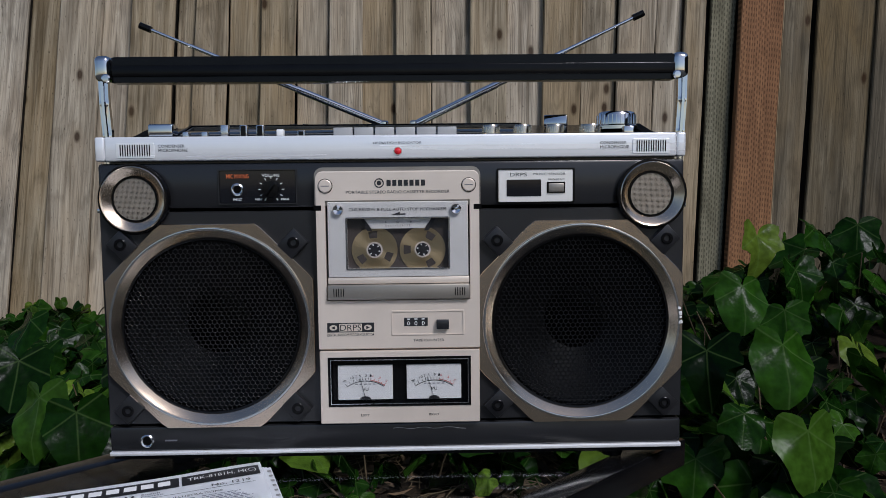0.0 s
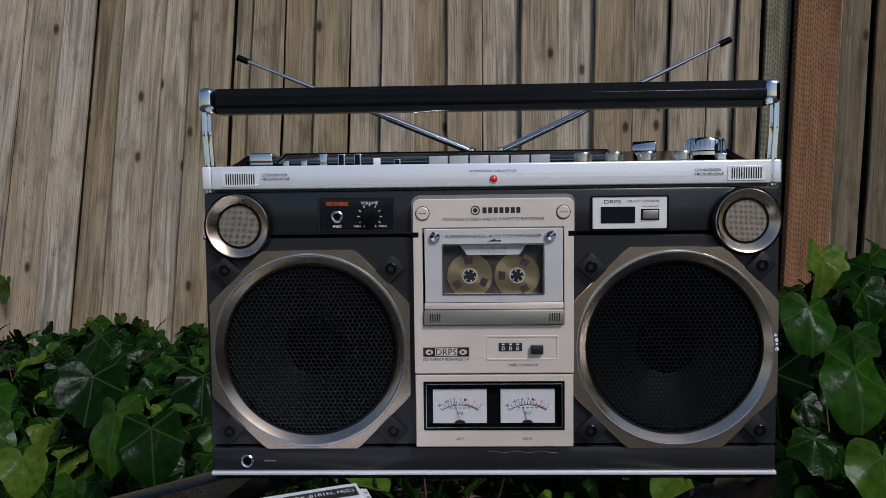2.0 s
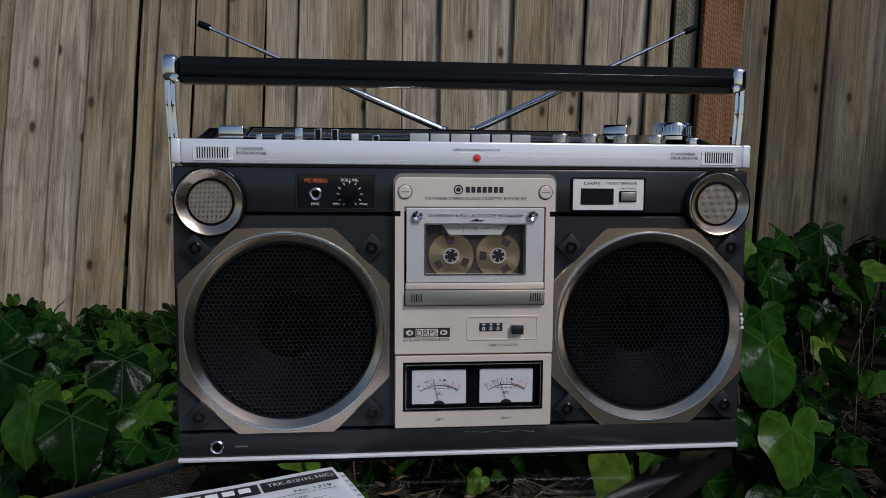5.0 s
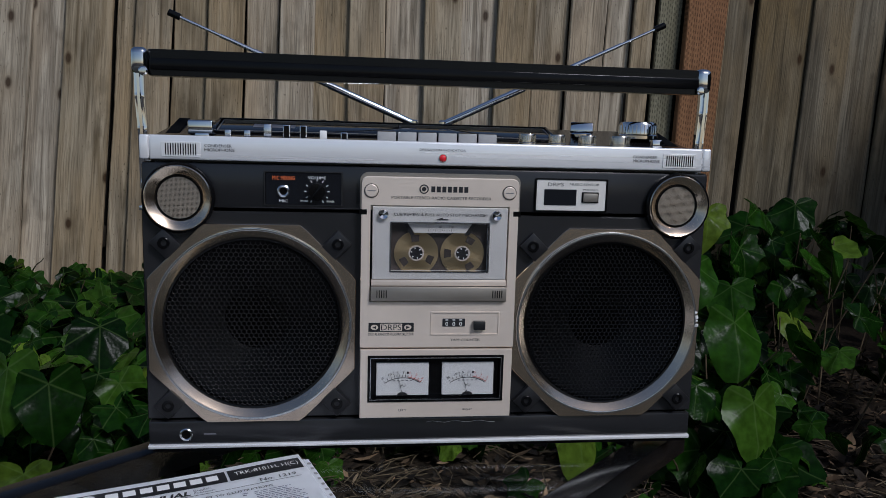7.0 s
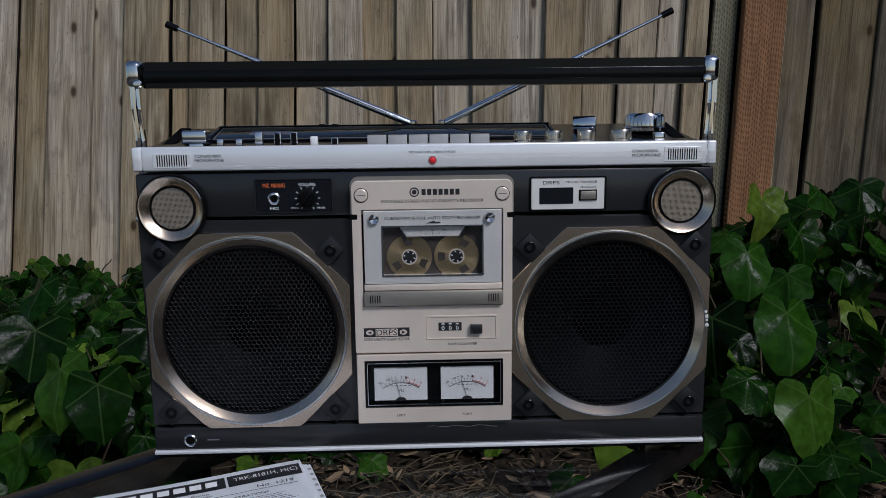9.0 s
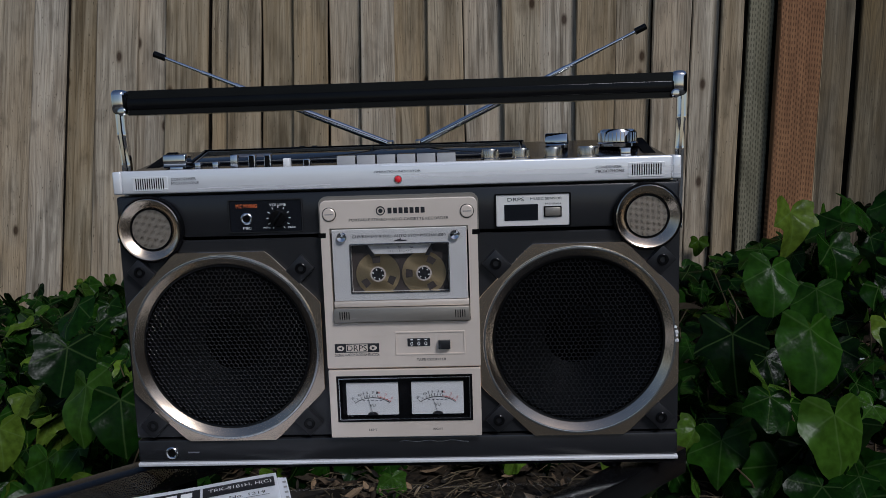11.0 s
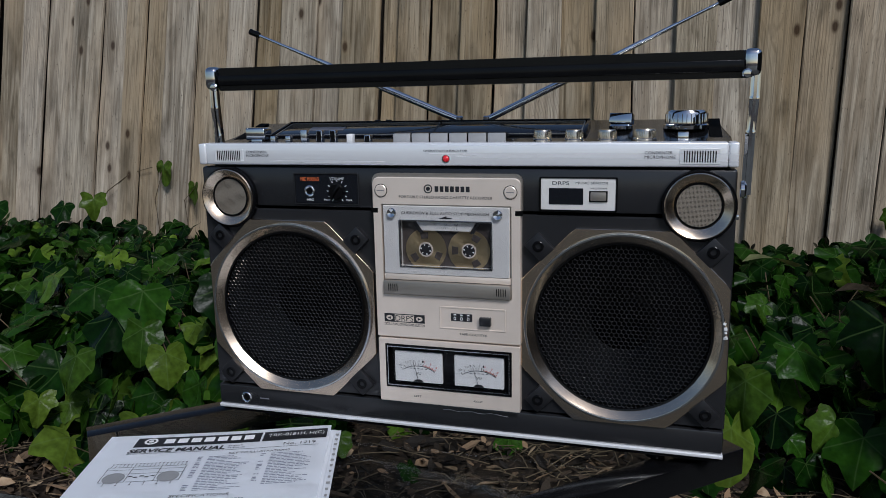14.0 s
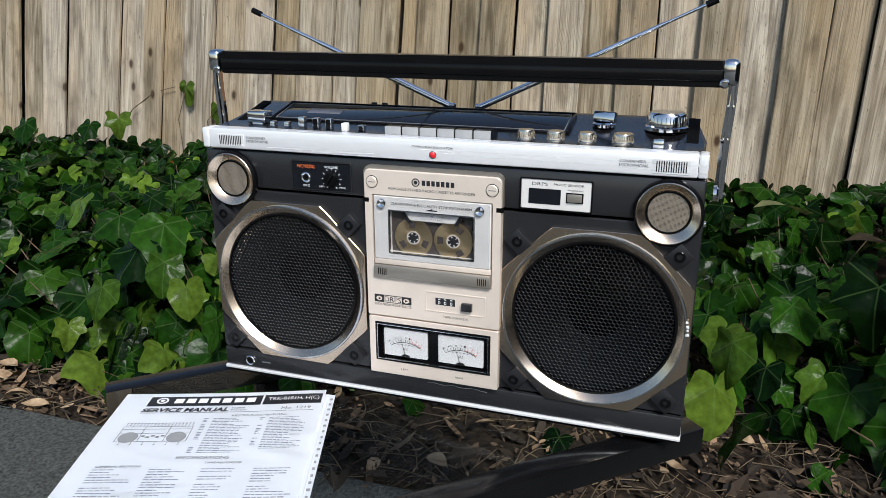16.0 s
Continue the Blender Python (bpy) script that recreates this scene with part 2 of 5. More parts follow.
def litter_material():
    m = material("dead_leaf", (0.16, 0.09, 0.05), 0.8, 0, 0.2, 80, 0.3, 400, 0.3)
    n, l = m.node_tree.nodes, m.node_tree.links
    ge = n.new("ShaderNodeNewGeometry")
    cr = n.new("ShaderNodeValToRGB")
    e = cr.color_ramp.elements
    e[0].color, e[1].color = (0.010, 0.007, 0.005, 1), (0.26, 0.165, 0.095, 1)
    for p, c in ((0.30, (0.016, 0.011, 0.007, 1)), (0.62, (0.034, 0.022, 0.013, 1)), (0.88, (0.105, 0.068, 0.040, 1))):
        cr.color_ramp.elements.new(p).color = c
    l.new(ge.outputs["Random Per Island"], cr.inputs[0])
    l.new(cr.outputs[0], n["Principled BSDF"].inputs["Base Color"])
    return m


M_LITTER = litter_material()
M_DRY = material("tan_dead_leaf", (0.13, 0.075, 0.035), 0.75, 0, 0.3, 45, 0.4, 300, 0.2, colour2=(0.40, 0.29, 0.18))


def ivy_material(name, island, pale=False):
    """Glossy lobed leaf with pale veins fanning from its foot; the tone differs from leaf to leaf."""
    m = bpy.data.materials.new(name)
    m.use_nodes = True
    n, l = m.node_tree.nodes, m.node_tree.links
    b = n["Principled BSDF"]
    src = n.new("ShaderNodeNewGeometry").outputs["Random Per Island"] if island else n.new("ShaderNodeObjectInfo").outputs["Random"]
    uv = n.new("ShaderNodeUVMap"); uv.uv_map = "UVMap"
    sp = n.new("ShaderNodeSeparateXYZ"); l.new(uv.outputs[0], sp.inputs[0])

    def math_(op, a, c=None):
        x = n.new("ShaderNodeMath"); x.operation = op
        for i, v in ((0, a), (1, c)):
            if v is None: continue
            if isinstance(v, (int, float)): x.inputs[i].default_value = v
            else: l.new(v, x.inputs[i])
        return x.outputs[0]
    ang = math_('ARCTAN2', math_('SUBTRACT', sp.outputs[0], 0.5), sp.outputs[1])
    rad = math_('SQRT', math_('ADD', math_('POWER', math_('SUBTRACT', sp.outputs[0], 0.5), 2.0), math_('POWER', sp.outputs[1], 2.0)))
    near = math_('PINGPONG', math_('ADD', ang, 6.0 * 1.06), 0.53)
    dist = math_('MULTIPLY', near, rad)
    vein = n.new("ShaderNodeMapRange")
    for i, k in ((1, 0.0008), (2, 0.011), (3, 1.0), (4, 0.0)): vein.inputs[i].default_value = k
    l.new(dist, vein.inputs[0])
    cr = n.new("ShaderNodeValToRGB")
    e = cr.color_ramp.elements
    e[0].color, e[1].color = (0.0016, 0.0070, 0.0010, 1), (0.11, 0.18, 0.018, 1)
    for p, c in ((0.45, (0.0056, 0.0235, 0.0022, 1)), (0.76, (0.0150, 0.0500, 0.0042, 1)), (0.94, (0.032, 0.075, 0.008, 1))):
        cr.color_ramp.elements.new(p).color = c
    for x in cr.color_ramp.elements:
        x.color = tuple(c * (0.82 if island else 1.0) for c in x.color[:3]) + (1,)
    if pale:
        for x in cr.color_ramp.elements:
            x.color = (0.020 + 0.05 * x.position, 0.050 + 0.06 * x.position, 0.005 + 0.008 * x.position, 1)
    l.new(src, cr.inputs[0])
    tc = n.new("ShaderNodeTexCoord")
    no = n.new("ShaderNodeTexNoise"); no.inputs["Scale"].default_value, no.inputs["Detail"].default_value = (45 if island else 5), 2
    l.new(tc.outputs["Object"], no.inputs["Vector"])
    hsv = n.new("ShaderNodeHueSaturation")
    rg = n.new("ShaderNodeMapRange")
    for i, k in ((1, 0.3), (2, 0.7), (3, 0.65), (4, 1.35)): rg.inputs[i].default_value = k
    l.new(no.outputs[0], rg.inputs[0]); l.new(rg.outputs[0], hsv.inputs["Value"]); l.new(cr.outputs[0], hsv.inputs["Color"])
    mx = n.new("ShaderNodeMix"); mx.data_type = 'RGBA'
    vf = math_('MULTIPLY', vein.outputs[0], 0.26)
    l.new(vf, mx.inputs[0]); l.new(hsv.outputs[0], mx.inputs[6]); mx.inputs[7].default_value = (0.10, 0.16, 0.05, 1)
    l.new(mx.outputs[2], b.inputs["Base Color"])
    b.inputs["Roughness"].default_value = 0.27
    b.inputs["Specular IOR Level"].default_value = 0.08
    bu = n.new("ShaderNodeBump"); bu.inputs["Strength"].default_value, bu.inputs["Distance"].default_value = 0.30, 0.006
    hh = math_('ADD', math_('MULTIPLY', near, 0.10), no.outputs[0])
    l.new(hh, bu.inputs["Height"]); l.new(bu.outputs[0], b.inputs["Normal"])
    tr = n.new("ShaderNodeBsdfTranslucent"); ad = n.new("ShaderNodeMixShader"); ad.inputs[0].default_value = 0.16
    l.new(mx.outputs[2], tr.inputs[0]); l.new(b.outputs[0], ad.inputs[1]); l.new(tr.outputs[0], ad.inputs[2])
    l.new(ad.outputs[0], n["Material Output"].inputs[0])
    return m


M_IVY = ivy_material("ivy_leaf", False)
M_IVYPALE = ivy_material("young_ivy_leaf", False, True)
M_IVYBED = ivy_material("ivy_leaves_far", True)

# ---- mesh helpers ----
def part(name, bm, mat, parent=None, label="", smooth=True, m=None):
    me = bpy.data.meshes.new(name)
    bm.normal_update()
    bm.to_mesh(me)
    bm.free()
    me.materials.append(mat)
    if smooth:
        for p in me.polygons:
            p.use_smooth = True
        me.set_sharp_from_angle(angle=radians(32))
    ob = new(name, me)
    if parent:
        ob.parent = parent
    if m is not None:
        ob.matrix_basis = m
    if label:
        ob["label"] = label
    return ob


def thing(name, label, category, group="", at=None, kind=""):
    ob = new(name)
    ob.empty_display_size = 0.02
    if at is not None:
        ob.matrix_basis = at
    return tagged(ob, label, category, group, kind)


def box(x0, x1, y0, y1, z0, z1, bevel=0.0, seg=2, bm=None, m=None):
    tmp = bmesh.new()
    bmesh.ops.create_cube(tmp, size=1)
    for v in tmp.verts:
        v.co = Vector(((x0 + x1) / 2 + v.co.x * (x1 - x0), (y0 + y1) / 2 + v.co.y * (y1 - y0), (z0 + z1) / 2 + v.co.z * (z1 - z0)))
    if bevel:
        bmesh.ops.bevel(tmp, geom=tmp.edges[:], offset=bevel, segments=seg, affect='EDGES', profile=0.5)
    if m is not None:
        tmp.transform(m)
    return merge(bm, tmp)


def merge(bm, tmp):
    if bm is None:
        return tmp
    me = bpy.data.meshes.new("tmp")
    tmp.to_mesh(me)
    tmp.free()
    bm.from_mesh(me)
    bpy.data.meshes.remove(me)
    return bm


def lathe(profile, seg=48, m=None, bm=None, close=False):
    """Turns (radius, height) pairs round the z axis; m poses the result."""
    tmp = bmesh.new()
    rings = []
    for r, h in profile:
        if r < 1e-6:
            rings.append([tmp.verts.new((0, 0, h))])
        else:
            rings.append([tmp.verts.new((r * math.cos(2 * math.pi * i / seg), r * math.sin(2 * math.pi * i / seg), h)) for i in range(seg)])
    pairs = list(zip(rings, rings[1:])) + ([(rings[-1], rings[0])] if close else [])
    for a, b in pairs:
        for i in range(seg):
            j = (i + 1) % seg
            f = [a[i % len(a)], a[j % len(a)], b[j % len(b)], b[i % len(b)]]
            f = [v for k, v in enumerate(f) if v not in f[:k]]
            if len(f) > 2:
                tmp.faces.new(f)
    bmesh.ops.recalc_face_normals(tmp, faces=tmp.faces[:])
    if m is not None:
        tmp.transform(m)
    return merge(bm, tmp)


def front(x, y, z, spin=0):
    """Pose that turns local z towards the viewer's side (-y), local x right, local y up."""
    return pose(x, y, z, 90, 0, 0) @ pose(0, 0, 0, 0, 0, spin)


def plate(outline, y0, y1, hole=None, bevel=0.0, bm=None):
    """A plate in the x-z plane between y0 (front) and y1, with an optional hole that has as many points as the outline."""
    tmp = bmesh.new()
    n = len(outline)
    if hole:
        A = [[tmp.verts.new((x, y, z)) for x, z in pts] for pts, y in ((outline, y1), (outline, y0 + bevel), ([(x + (hx - x) * 0 , z) for (x, z), (hx, hz) in zip(outline, hole)], y0), (hole, y0), (hole, y1))]
        if bevel:
            for v, (x, z), (hx, hz) in zip(A[2], outline, hole):
                d = Vector((hx - x, hz - z)).normalized() * bevel
                v.co.x, v.co.z = x + d.x, z + d.y
        for a, b in zip(A, A[1:]):
            for i in range(n):
                j = (i + 1) % n
                tmp.faces.new((a[i], a[j], b[j], b[i]))
    else:
        cx, cz = sum(p[0] for p in outline) / n, sum(p[1] for p in outline) / n
        back = [tmp.verts.new((x, y1, z)) for x, z in outline]
        mid = [tmp.verts.new((x, y0 + bevel, z)) for x, z in outline]
        fr = []
        for x, z in outline:
            d = Vector((cx - x, cz - z)).normalized() * bevel
            fr.append(tmp.verts.new((x + d.x, y0, z + d.y)))
        loops = [back, mid, fr] if bevel else [back, fr]
        for a, b in zip(loops, loops[1:]):
            for i in range(n):
                j = (i + 1) % n
                tmp.faces.new((a[i], a[j], b[j], b[i]))
        tmp.faces.new(fr)
        tmp.faces.new(back)
    bmesh.ops.remove_doubles(tmp, verts=tmp.verts[:], dist=1e-6)
    bmesh.ops.recalc_face_normals(tmp, faces=tmp.faces[:])
    return merge(bm, tmp)


def rounded(x0, x1, z0, z1, r, seg=5, rb=None):
    """Outline of a rectangle with rounded corners (rb: radius of the lower two)."""
    rb = r if rb is None else rb
    pts = []
    for cx, cz, a0, rr in ((x1, z1, 0, r), (x0, z1, 90, r), (x0, z0, 180, rb), (x1, z0, 270, rb)):
        sx, sz = (-1 if cx == x1 else 1), (-1 if cz == z1 else 1)
        for i in range(seg + 1):
            a = radians(a0 + 90 * i / seg)
            pts.append((cx + sx * rr + rr * math.cos(a), cz + sz * rr + rr * math.sin(a)))
    return pts


def tube(points, r0, r1, seg=10, bm=None, caps=True):
    """A round rod along points, tapering from r0 to r1."""
    tmp = bmesh.new()
    pts = [Vector(p) for p in points]
    rings = []
    for i, p in enumerate(pts):
        d = (pts[min(i + 1, len(pts) - 1)] - pts[max(i - 1, 0)]).normalized()
        q = d.to_track_quat('Z', 'Y')
        r = r0 + (r1 - r0) * i / max(1, len(pts) - 1)
        rings.append([tmp.verts.new(p + q @ Vector((r * math.cos(2 * math.pi * k / seg), r * math.sin(2 * math.pi * k / seg), 0))) for k in range(seg)])
    for a, b in zip(rings, rings[1:]):
        for i in range(seg):
            j = (i + 1) % seg
            tmp.faces.new((a[i], a[j], b[j], b[i]))
    if caps:
        tmp.faces.new(rings[0][::-1])
        tmp.faces.new(rings[-1])
    return merge(bm, tmp)


def lettering(text, width, height, m, parent, mat, name="lettering", bold=0.0, shear=0.0):
    """Flat letters in the built-in font, fitted to width and capital height, centred on the pose m."""
    cu = bpy.data.curves.new("letters", 'FONT')
    cu.body, cu.size, cu.resolution_u = text, 1.0, 3
    cu.offset, cu.shear = bold, shear
    ob = bpy.data.objects.new("letters", cu)
    scene.collection.objects.link(ob)
    dg = bpy.context.evaluated_depsgraph_get()
    me = bpy.data.meshes.new_from_object(ob.evaluated_get(dg))
    bpy.data.objects.remove(ob)
    co = np.array([v.co[:] for v in me.vertices])
    lo, hi = co.min(0), co.max(0)
    sx, sy = width / (hi[0] - lo[0]), height / (hi[1] - lo[1])
    for v in me.vertices:
        v.co = Vector(((v.co.x - (lo[0] + hi[0]) / 2) * sx, (v.co.y - (lo[1] + hi[1]) / 2) * sy, 0))
    me.name = name
    me.materials.clear()
    me.materials.append(mat)
    out = new(name, me)
    out.parent = parent
    out.matrix_basis = m
    return out


def bars(rects, m, parent, mat, name="print"):
    """Flat printed bars: (x, y, width, height) on the pose m."""
    bm = bmesh.new()
    for x, y, w, h in rects:
        vs = [bm.verts.new((x + sx * w / 2, y + sy * h / 2, 0)) for sx, sy in ((-1, -1), (1, -1), (1, 1), (-1, 1))]
        bm.faces.new(vs)
    return part(name, bm, mat, parent, smooth=False, m=m)

# ---- ground, paving, fence ----
GZ = -0.46


def ground_height(x, y):
    rise = 0.07 * min(1, max(0, (y - 1.2) / 1.2))
    return GZ + rise + 0.012 * noise.noise((x * 2.1, y * 2.1, 0.3)) + 0.006 * noise.noise((x * 9, y * 9, 1.3))


bm = bmesh.new()
xs = [-400, -60, -15] + [-5 + 0.1 * i for i in range(101)] + [15, 60, 400]
ys = [-400, -60, -15, -4] + [-2 + 0.1 * i for i in range(51)] + [6, 15, 60, 400]
grid = [[bm.verts.new((x, y, ground_height(x, y))) for x in xs] for y in ys]
for a, b in zip(grid, grid[1:]):
    for i in range(len(xs) - 1):
        bm.faces.new((a[i], a[i + 1], b[i + 1], b[i]))
tagged(part("ground", bm, M_SOIL), "dark bark mulch and soil under the ivy", "ground", kind="structure")
tagged(part("pavement", box(-8, 8, -12, 0.43, GZ - 0.10, GZ + 0.022, 0.008), M_CONCRETE), "grey rough concrete paving slab beside the planting bed", "paving", kind="structure")

FENCE_Y = 2.56
fence = thing("fence", "weathered grey-brown wooden board fence, boards overlapping", "fence", kind="structure")
rng_ = random.Random(5)
edges = [-3.41, -3.25, -3.09, -2.945, -2.775, -2.60, -2.452, -2.336, -2.21, -2.04, -1.86, -1.712, -1.573, -1.39, -1.26, -1.065, -0.98, -0.835, -0.688, -0.536, -0.390, -0.243, -0.095, 0.061, 0.215, 0.365, 0.512, 0.668, 0.815, 0.972, 1.085, 1.178]
while edges[0] > -6:
    edges.insert(0, edges[0] - 0.13 - 0.05 * rng_.random())
right = [1.482, 1.628, 1.652, 1.90, 2.08, 2.27]
while right[-1] < 5:
    right.append(right[-1] + 0.15 + 0.06 * rng_.random())


def lean(x):
    """How far a board's edge leans to +x for each metre of height: the old fence has sagged at one end."""
    return min(0.22, -0.078 * x) if x < 0 else min(0.035, 0.03 * x)


def board(x0, x1, y, thick, z0, z1, tilt, mat=None):
    """One sawn board: slightly bowed edges, rounded arrises, leaning with its neighbours."""
    mid_ = (x0 + x1) / 2
    a, b = x0 - mid_, x1 - mid_
    lm = lean(mid_)
    la, lb = lean(x0) - lm, lean(x1) - lm
    bm = bmesh.new()
    rows = []
    n = 13
    for i in range(n):
        h = z0 + (z1 - z0) * i / (n - 1)
        e0 = a + la * h + 0.005 * noise.noise((x0 * 7, h * 2.4, 3))
        e1 = b + lb * h + 0.005 * noise.noise((x1 * 7, h * 2.4, 9))
        dy = 0.004 * noise.noise((x0 * 5, h * 1.4, 5))
        prof = ((e0, thick / 2), (e0, -thick / 2 + 0.004), (e0 + 0.004, -thick / 2), (e1 - 0.004, -thick / 2), (e1, -thick / 2 + 0.004), (e1, thick / 2))
        rows.append([bm.verts.new((px, py + dy, h)) for px, py in prof])
    for p, q in zip(rows, rows[1:]):
        for i in range(6):
            j = (i + 1) % 6
            bm.faces.new((p[i], p[j], q[j], q[i]))
    bm.faces.new(rows[0][::-1])
    bm.faces.new(rows[-1])
    bmesh.ops.recalc_face_normals(bm, faces=bm.faces[:])
    return part("board", bm, mat or M_BOARD, fence, m=pose(mid_, y, 0, 0, math.degrees(math.atan(lm)), 0) @ pose(0, 0, 0, 0, 0, tilt), smooth=False)


for i, (a, b) in enumerate(zip(edges, edges[1:])):
    near = i % 2
    gap = 0.008 if b in (-1.065, 0.972, 1.178, 0.061) else 0.002
    slack = 0.001 if near else (0.006 if rng_.random() < 0.5 else -0.0025)
    board(a - slack, b + slack - gap, FENCE_Y - (0.027 if near else 0) + 0.003 * rng_.random(), 0.016, -0.375 + 0.02 * rng_.random(), 1.42 + 0.02 * rng_.random(), rng_.uniform(-1.6, 1.6))
board(1.194, 1.296, FENCE_Y - 0.012, 0.018, -0.37, 1.43, 1, M_INCISED)["label"] = "grey incised timber board"
board(1.303, 1.478, FENCE_Y - 0.05, 0.038, -0.40, 1.46, 0, M_POST)["label"] = "red-brown incised timber board"
board(1.4785, 1.487, FENCE_Y - 0.045, 0.030, -0.40, 1.46, 0, M_PALEEDGE)["label"] = "pale unstained edge strip"
# boards right of the post take the wood colour with shade painted in
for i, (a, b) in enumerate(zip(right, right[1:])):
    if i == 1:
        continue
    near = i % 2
    board(a - 0.006 * near, b + 0.006 * near - 0.004, FENCE_Y - 0.02 * near, 0.018, -0.37, 1.42 + 0.02 * rng_.random(), rng_.uniform(-2, 2), M_BOARD_SHADED)
for z in (-0.20, 1.15):
    part("rail", box(-6, 5, FENCE_Y + 0.014, FENCE_Y + 0.055, z, z + 0.09, 0.004), M_BACK, fence)
part("kickboard", box(-6, 5, FENCE_Y + 0.010, FENCE_Y + 0.05, -0.56, -0.36, 0.004), M_POST, fence)
# added dark sheet: gap shade in its colour, no daylight between the overlapped boards
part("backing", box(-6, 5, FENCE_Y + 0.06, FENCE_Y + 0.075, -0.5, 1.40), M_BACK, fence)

# added unseen panel that closes the bed and blocks light from the right
tagged(part("fence_side", box(2.80, 2.83, -3.5, 2.50, -0.5, 1.45, 0.004), M_BACK), "plain dark wooden panel, added out of view to shade the right side", "fence", kind="structure")

# ---- table ----
table = thing("side_table", "low black steel table with an inset clear glass top", "table", at=pose(0, 0, -0.002, 0, 0, 43.1))
# table axes: local x runs back to the right, local y back to the left
U0, U1, V0, V1 = -0.319, 0.248, -0.150, 0.224
TB = 0.028
for x0, x1, y0, y1 in ((U0, U1, V0, V0 + TB), (U0, U1, V1 - TB, V1), (U0, U0 + TB, V0 + TB, V1 - TB), (U1 - TB, U1, V0 + TB, V1 - TB)):
    part("frame_bar", box(x0, x1, y0, y1, -0.029, -0.002, 0.0012), M_TABLE, table)
for x, y in ((U0, V0), (U0, V1 - TB), (-0.15, V1 - TB), (-0.12, V0)):
        part("leg", box(x, x + TB, y, y + TB, GZ + 0.002, -0.029, 0.0015), M_TABLE, table)
gl = part("glass_top", box(U0 + TB + 0.001, U1 - TB - 0.001, V0 + TB + 0.001, V1 - TB - 0.001, -0.008, -0.002, 0.0008), M_GLASS, table, "clear glass pane")
gl.visible_shadow = False

# ---- radio cassette recorder ----
radio = thing("radio_cassette_recorder", "dark grey portable stereo radio cassette recorder with silver trim", "boombox", at=pose(0.001, 0, -0.002))
YF = 0.007   # face of the shell
YB = 0.128   # back of the shell
part("rear_shell", box(-0.2565, 0.2565, 0.060, YB, 0.009, 0.272, 0.006, 3), M_BODY, radio)
part("core", box(-0.254, 0.254, YF + 0.034, 0.059, 0.011, 0.272), M_GAP, radio)
part("base_panel", box(-0.2585, 0.2585, YF - 0.0015, 0.058, 0.0145, 0.0365, 0.002), M_BODY, radio)
part("base_trim", box(-0.2590, 0.2590, YF - 0.003, 0.030, 0.0105, 0.0142, 0.001), M_ALU, radio, "thin silver trim line")
part("base_foot_rail", box(-0.2560, 0.2560, YF, 0.120, 0.0065, 0.0105, 0.0008), M_BLACK, radio)
def around(cx, cz, x0, x1, z0, z1, n=96):
    """Outline of a rectangle as n points seen from (cx, cz), its corners among them."""
    pts = []
    for i in range(n):
        a = 2 * math.pi * (i + 0.5) / n
        c, d = math.cos(a), math.sin(a)
        k = min((x1 - cx) / c if c > 0 else (x0 - cx) / c, (z1 - cz) / d if d > 0 else (z0 - cz) / d)
        pts.append((cx + k * c, cz + k * d))
    for p in ((x0, z0), (x1, z0), (x1, z1), (x0, z1)):
        a = math.atan2(p[1] - cz, p[0] - cx) % (2 * math.pi)
        pts[int(a / (2 * math.pi) * n) % n] = p
    return pts


def circle(cx, cz, r, n=64):
    return [(cx + r * math.cos(2 * math.pi * (i + 0.5) / n), cz + r * math.sin(2 * math.pi * (i + 0.5) / n)) for i in range(n)]


for cx, x0, x1 in ((-0.1640, -0.2590, 0.0012), (0.1665, 0.0014, 0.2590)):
    part("speaker_baffle", plate(around(cx, 0.1275, x0, x1, 0.0385, 0.2300), YF, 0.058, circle(cx, 0.1275, 0.0845, 96), 0.0012), M_BODY, radio, smooth=False)
part("upper_panel", box(-0.2585, 0.2585, YF - 0.001, 0.058, 0.2325, 0.2725, 0.003), M_BODY, radio)
for x in (-0.2, 0.2):
    for y in (0.025, 0.105):
        part("foot", lathe([(0, 0), (0.009, 0), (0.010, 0.001), (0.010, 0.0085), (0, 0.0085)], 20, pose(x, y, -0.0018)), M_BLACK, radio)
# corner screw lugs on the seam
for x in (-0.2600, 0.2600):
    part("seam_clip", box(x - 0.0015, x + 0.0015, YF + 0.002, YF + 0.010, 0.2295, 0.2335, 0.0005), M_LIP, radio)
# ribbed side grille of the rear shell
for s in (-1, 1):
    bm = bmesh.new()
    for i in range(34):
        z = 0.030 + i * 0.0058
        box(s * 0.2560 - 0.0015, s * 0.2560 + 0.0015, 0.066, 0.120, z, z + 0.0030, bm=bm)
    part("side_ribs", bm, M_BLACK, radio, smooth=False)

# silver top strip
part("top_strip", box(-0.2500, 0.2500, YF - 0.004, 0.022, 0.2745, 0.2955, 0.0016, 3), M_ALU, radio, "brushed silver strip")
for s in (-1, 1):
    part("strip_end", box(min(s * 0.2504, s * 0.2585), max(s * 0.2504, s * 0.2585), YF - 0.004, 0.024, 0.2745, 0.2955, 0.0016, 3), M_ALU, radio, "silver end cap")
    # microphone slots in a shallow frame
    cx = -0.2235 if s < 0 else 0.2275
    mic = part("microphone_cover", plate(rounded(cx - 0.0165, cx + 0.0165, 0.2772, 0.2902, 0.0012), YF - 0.0046, YF - 0.003, bevel=0.0003), M_ALU, radio, smooth=False)
    for i in range(13):
        x = cx - 0.0126 + i * 0.0021
        part("slot", box(x - 0.00045, x + 0.00045, YF - 0.0049, YF - 0.004, 0.2788, 0.2886), M_GAP, mic, smooth=False)
TX = YF - 0.0044
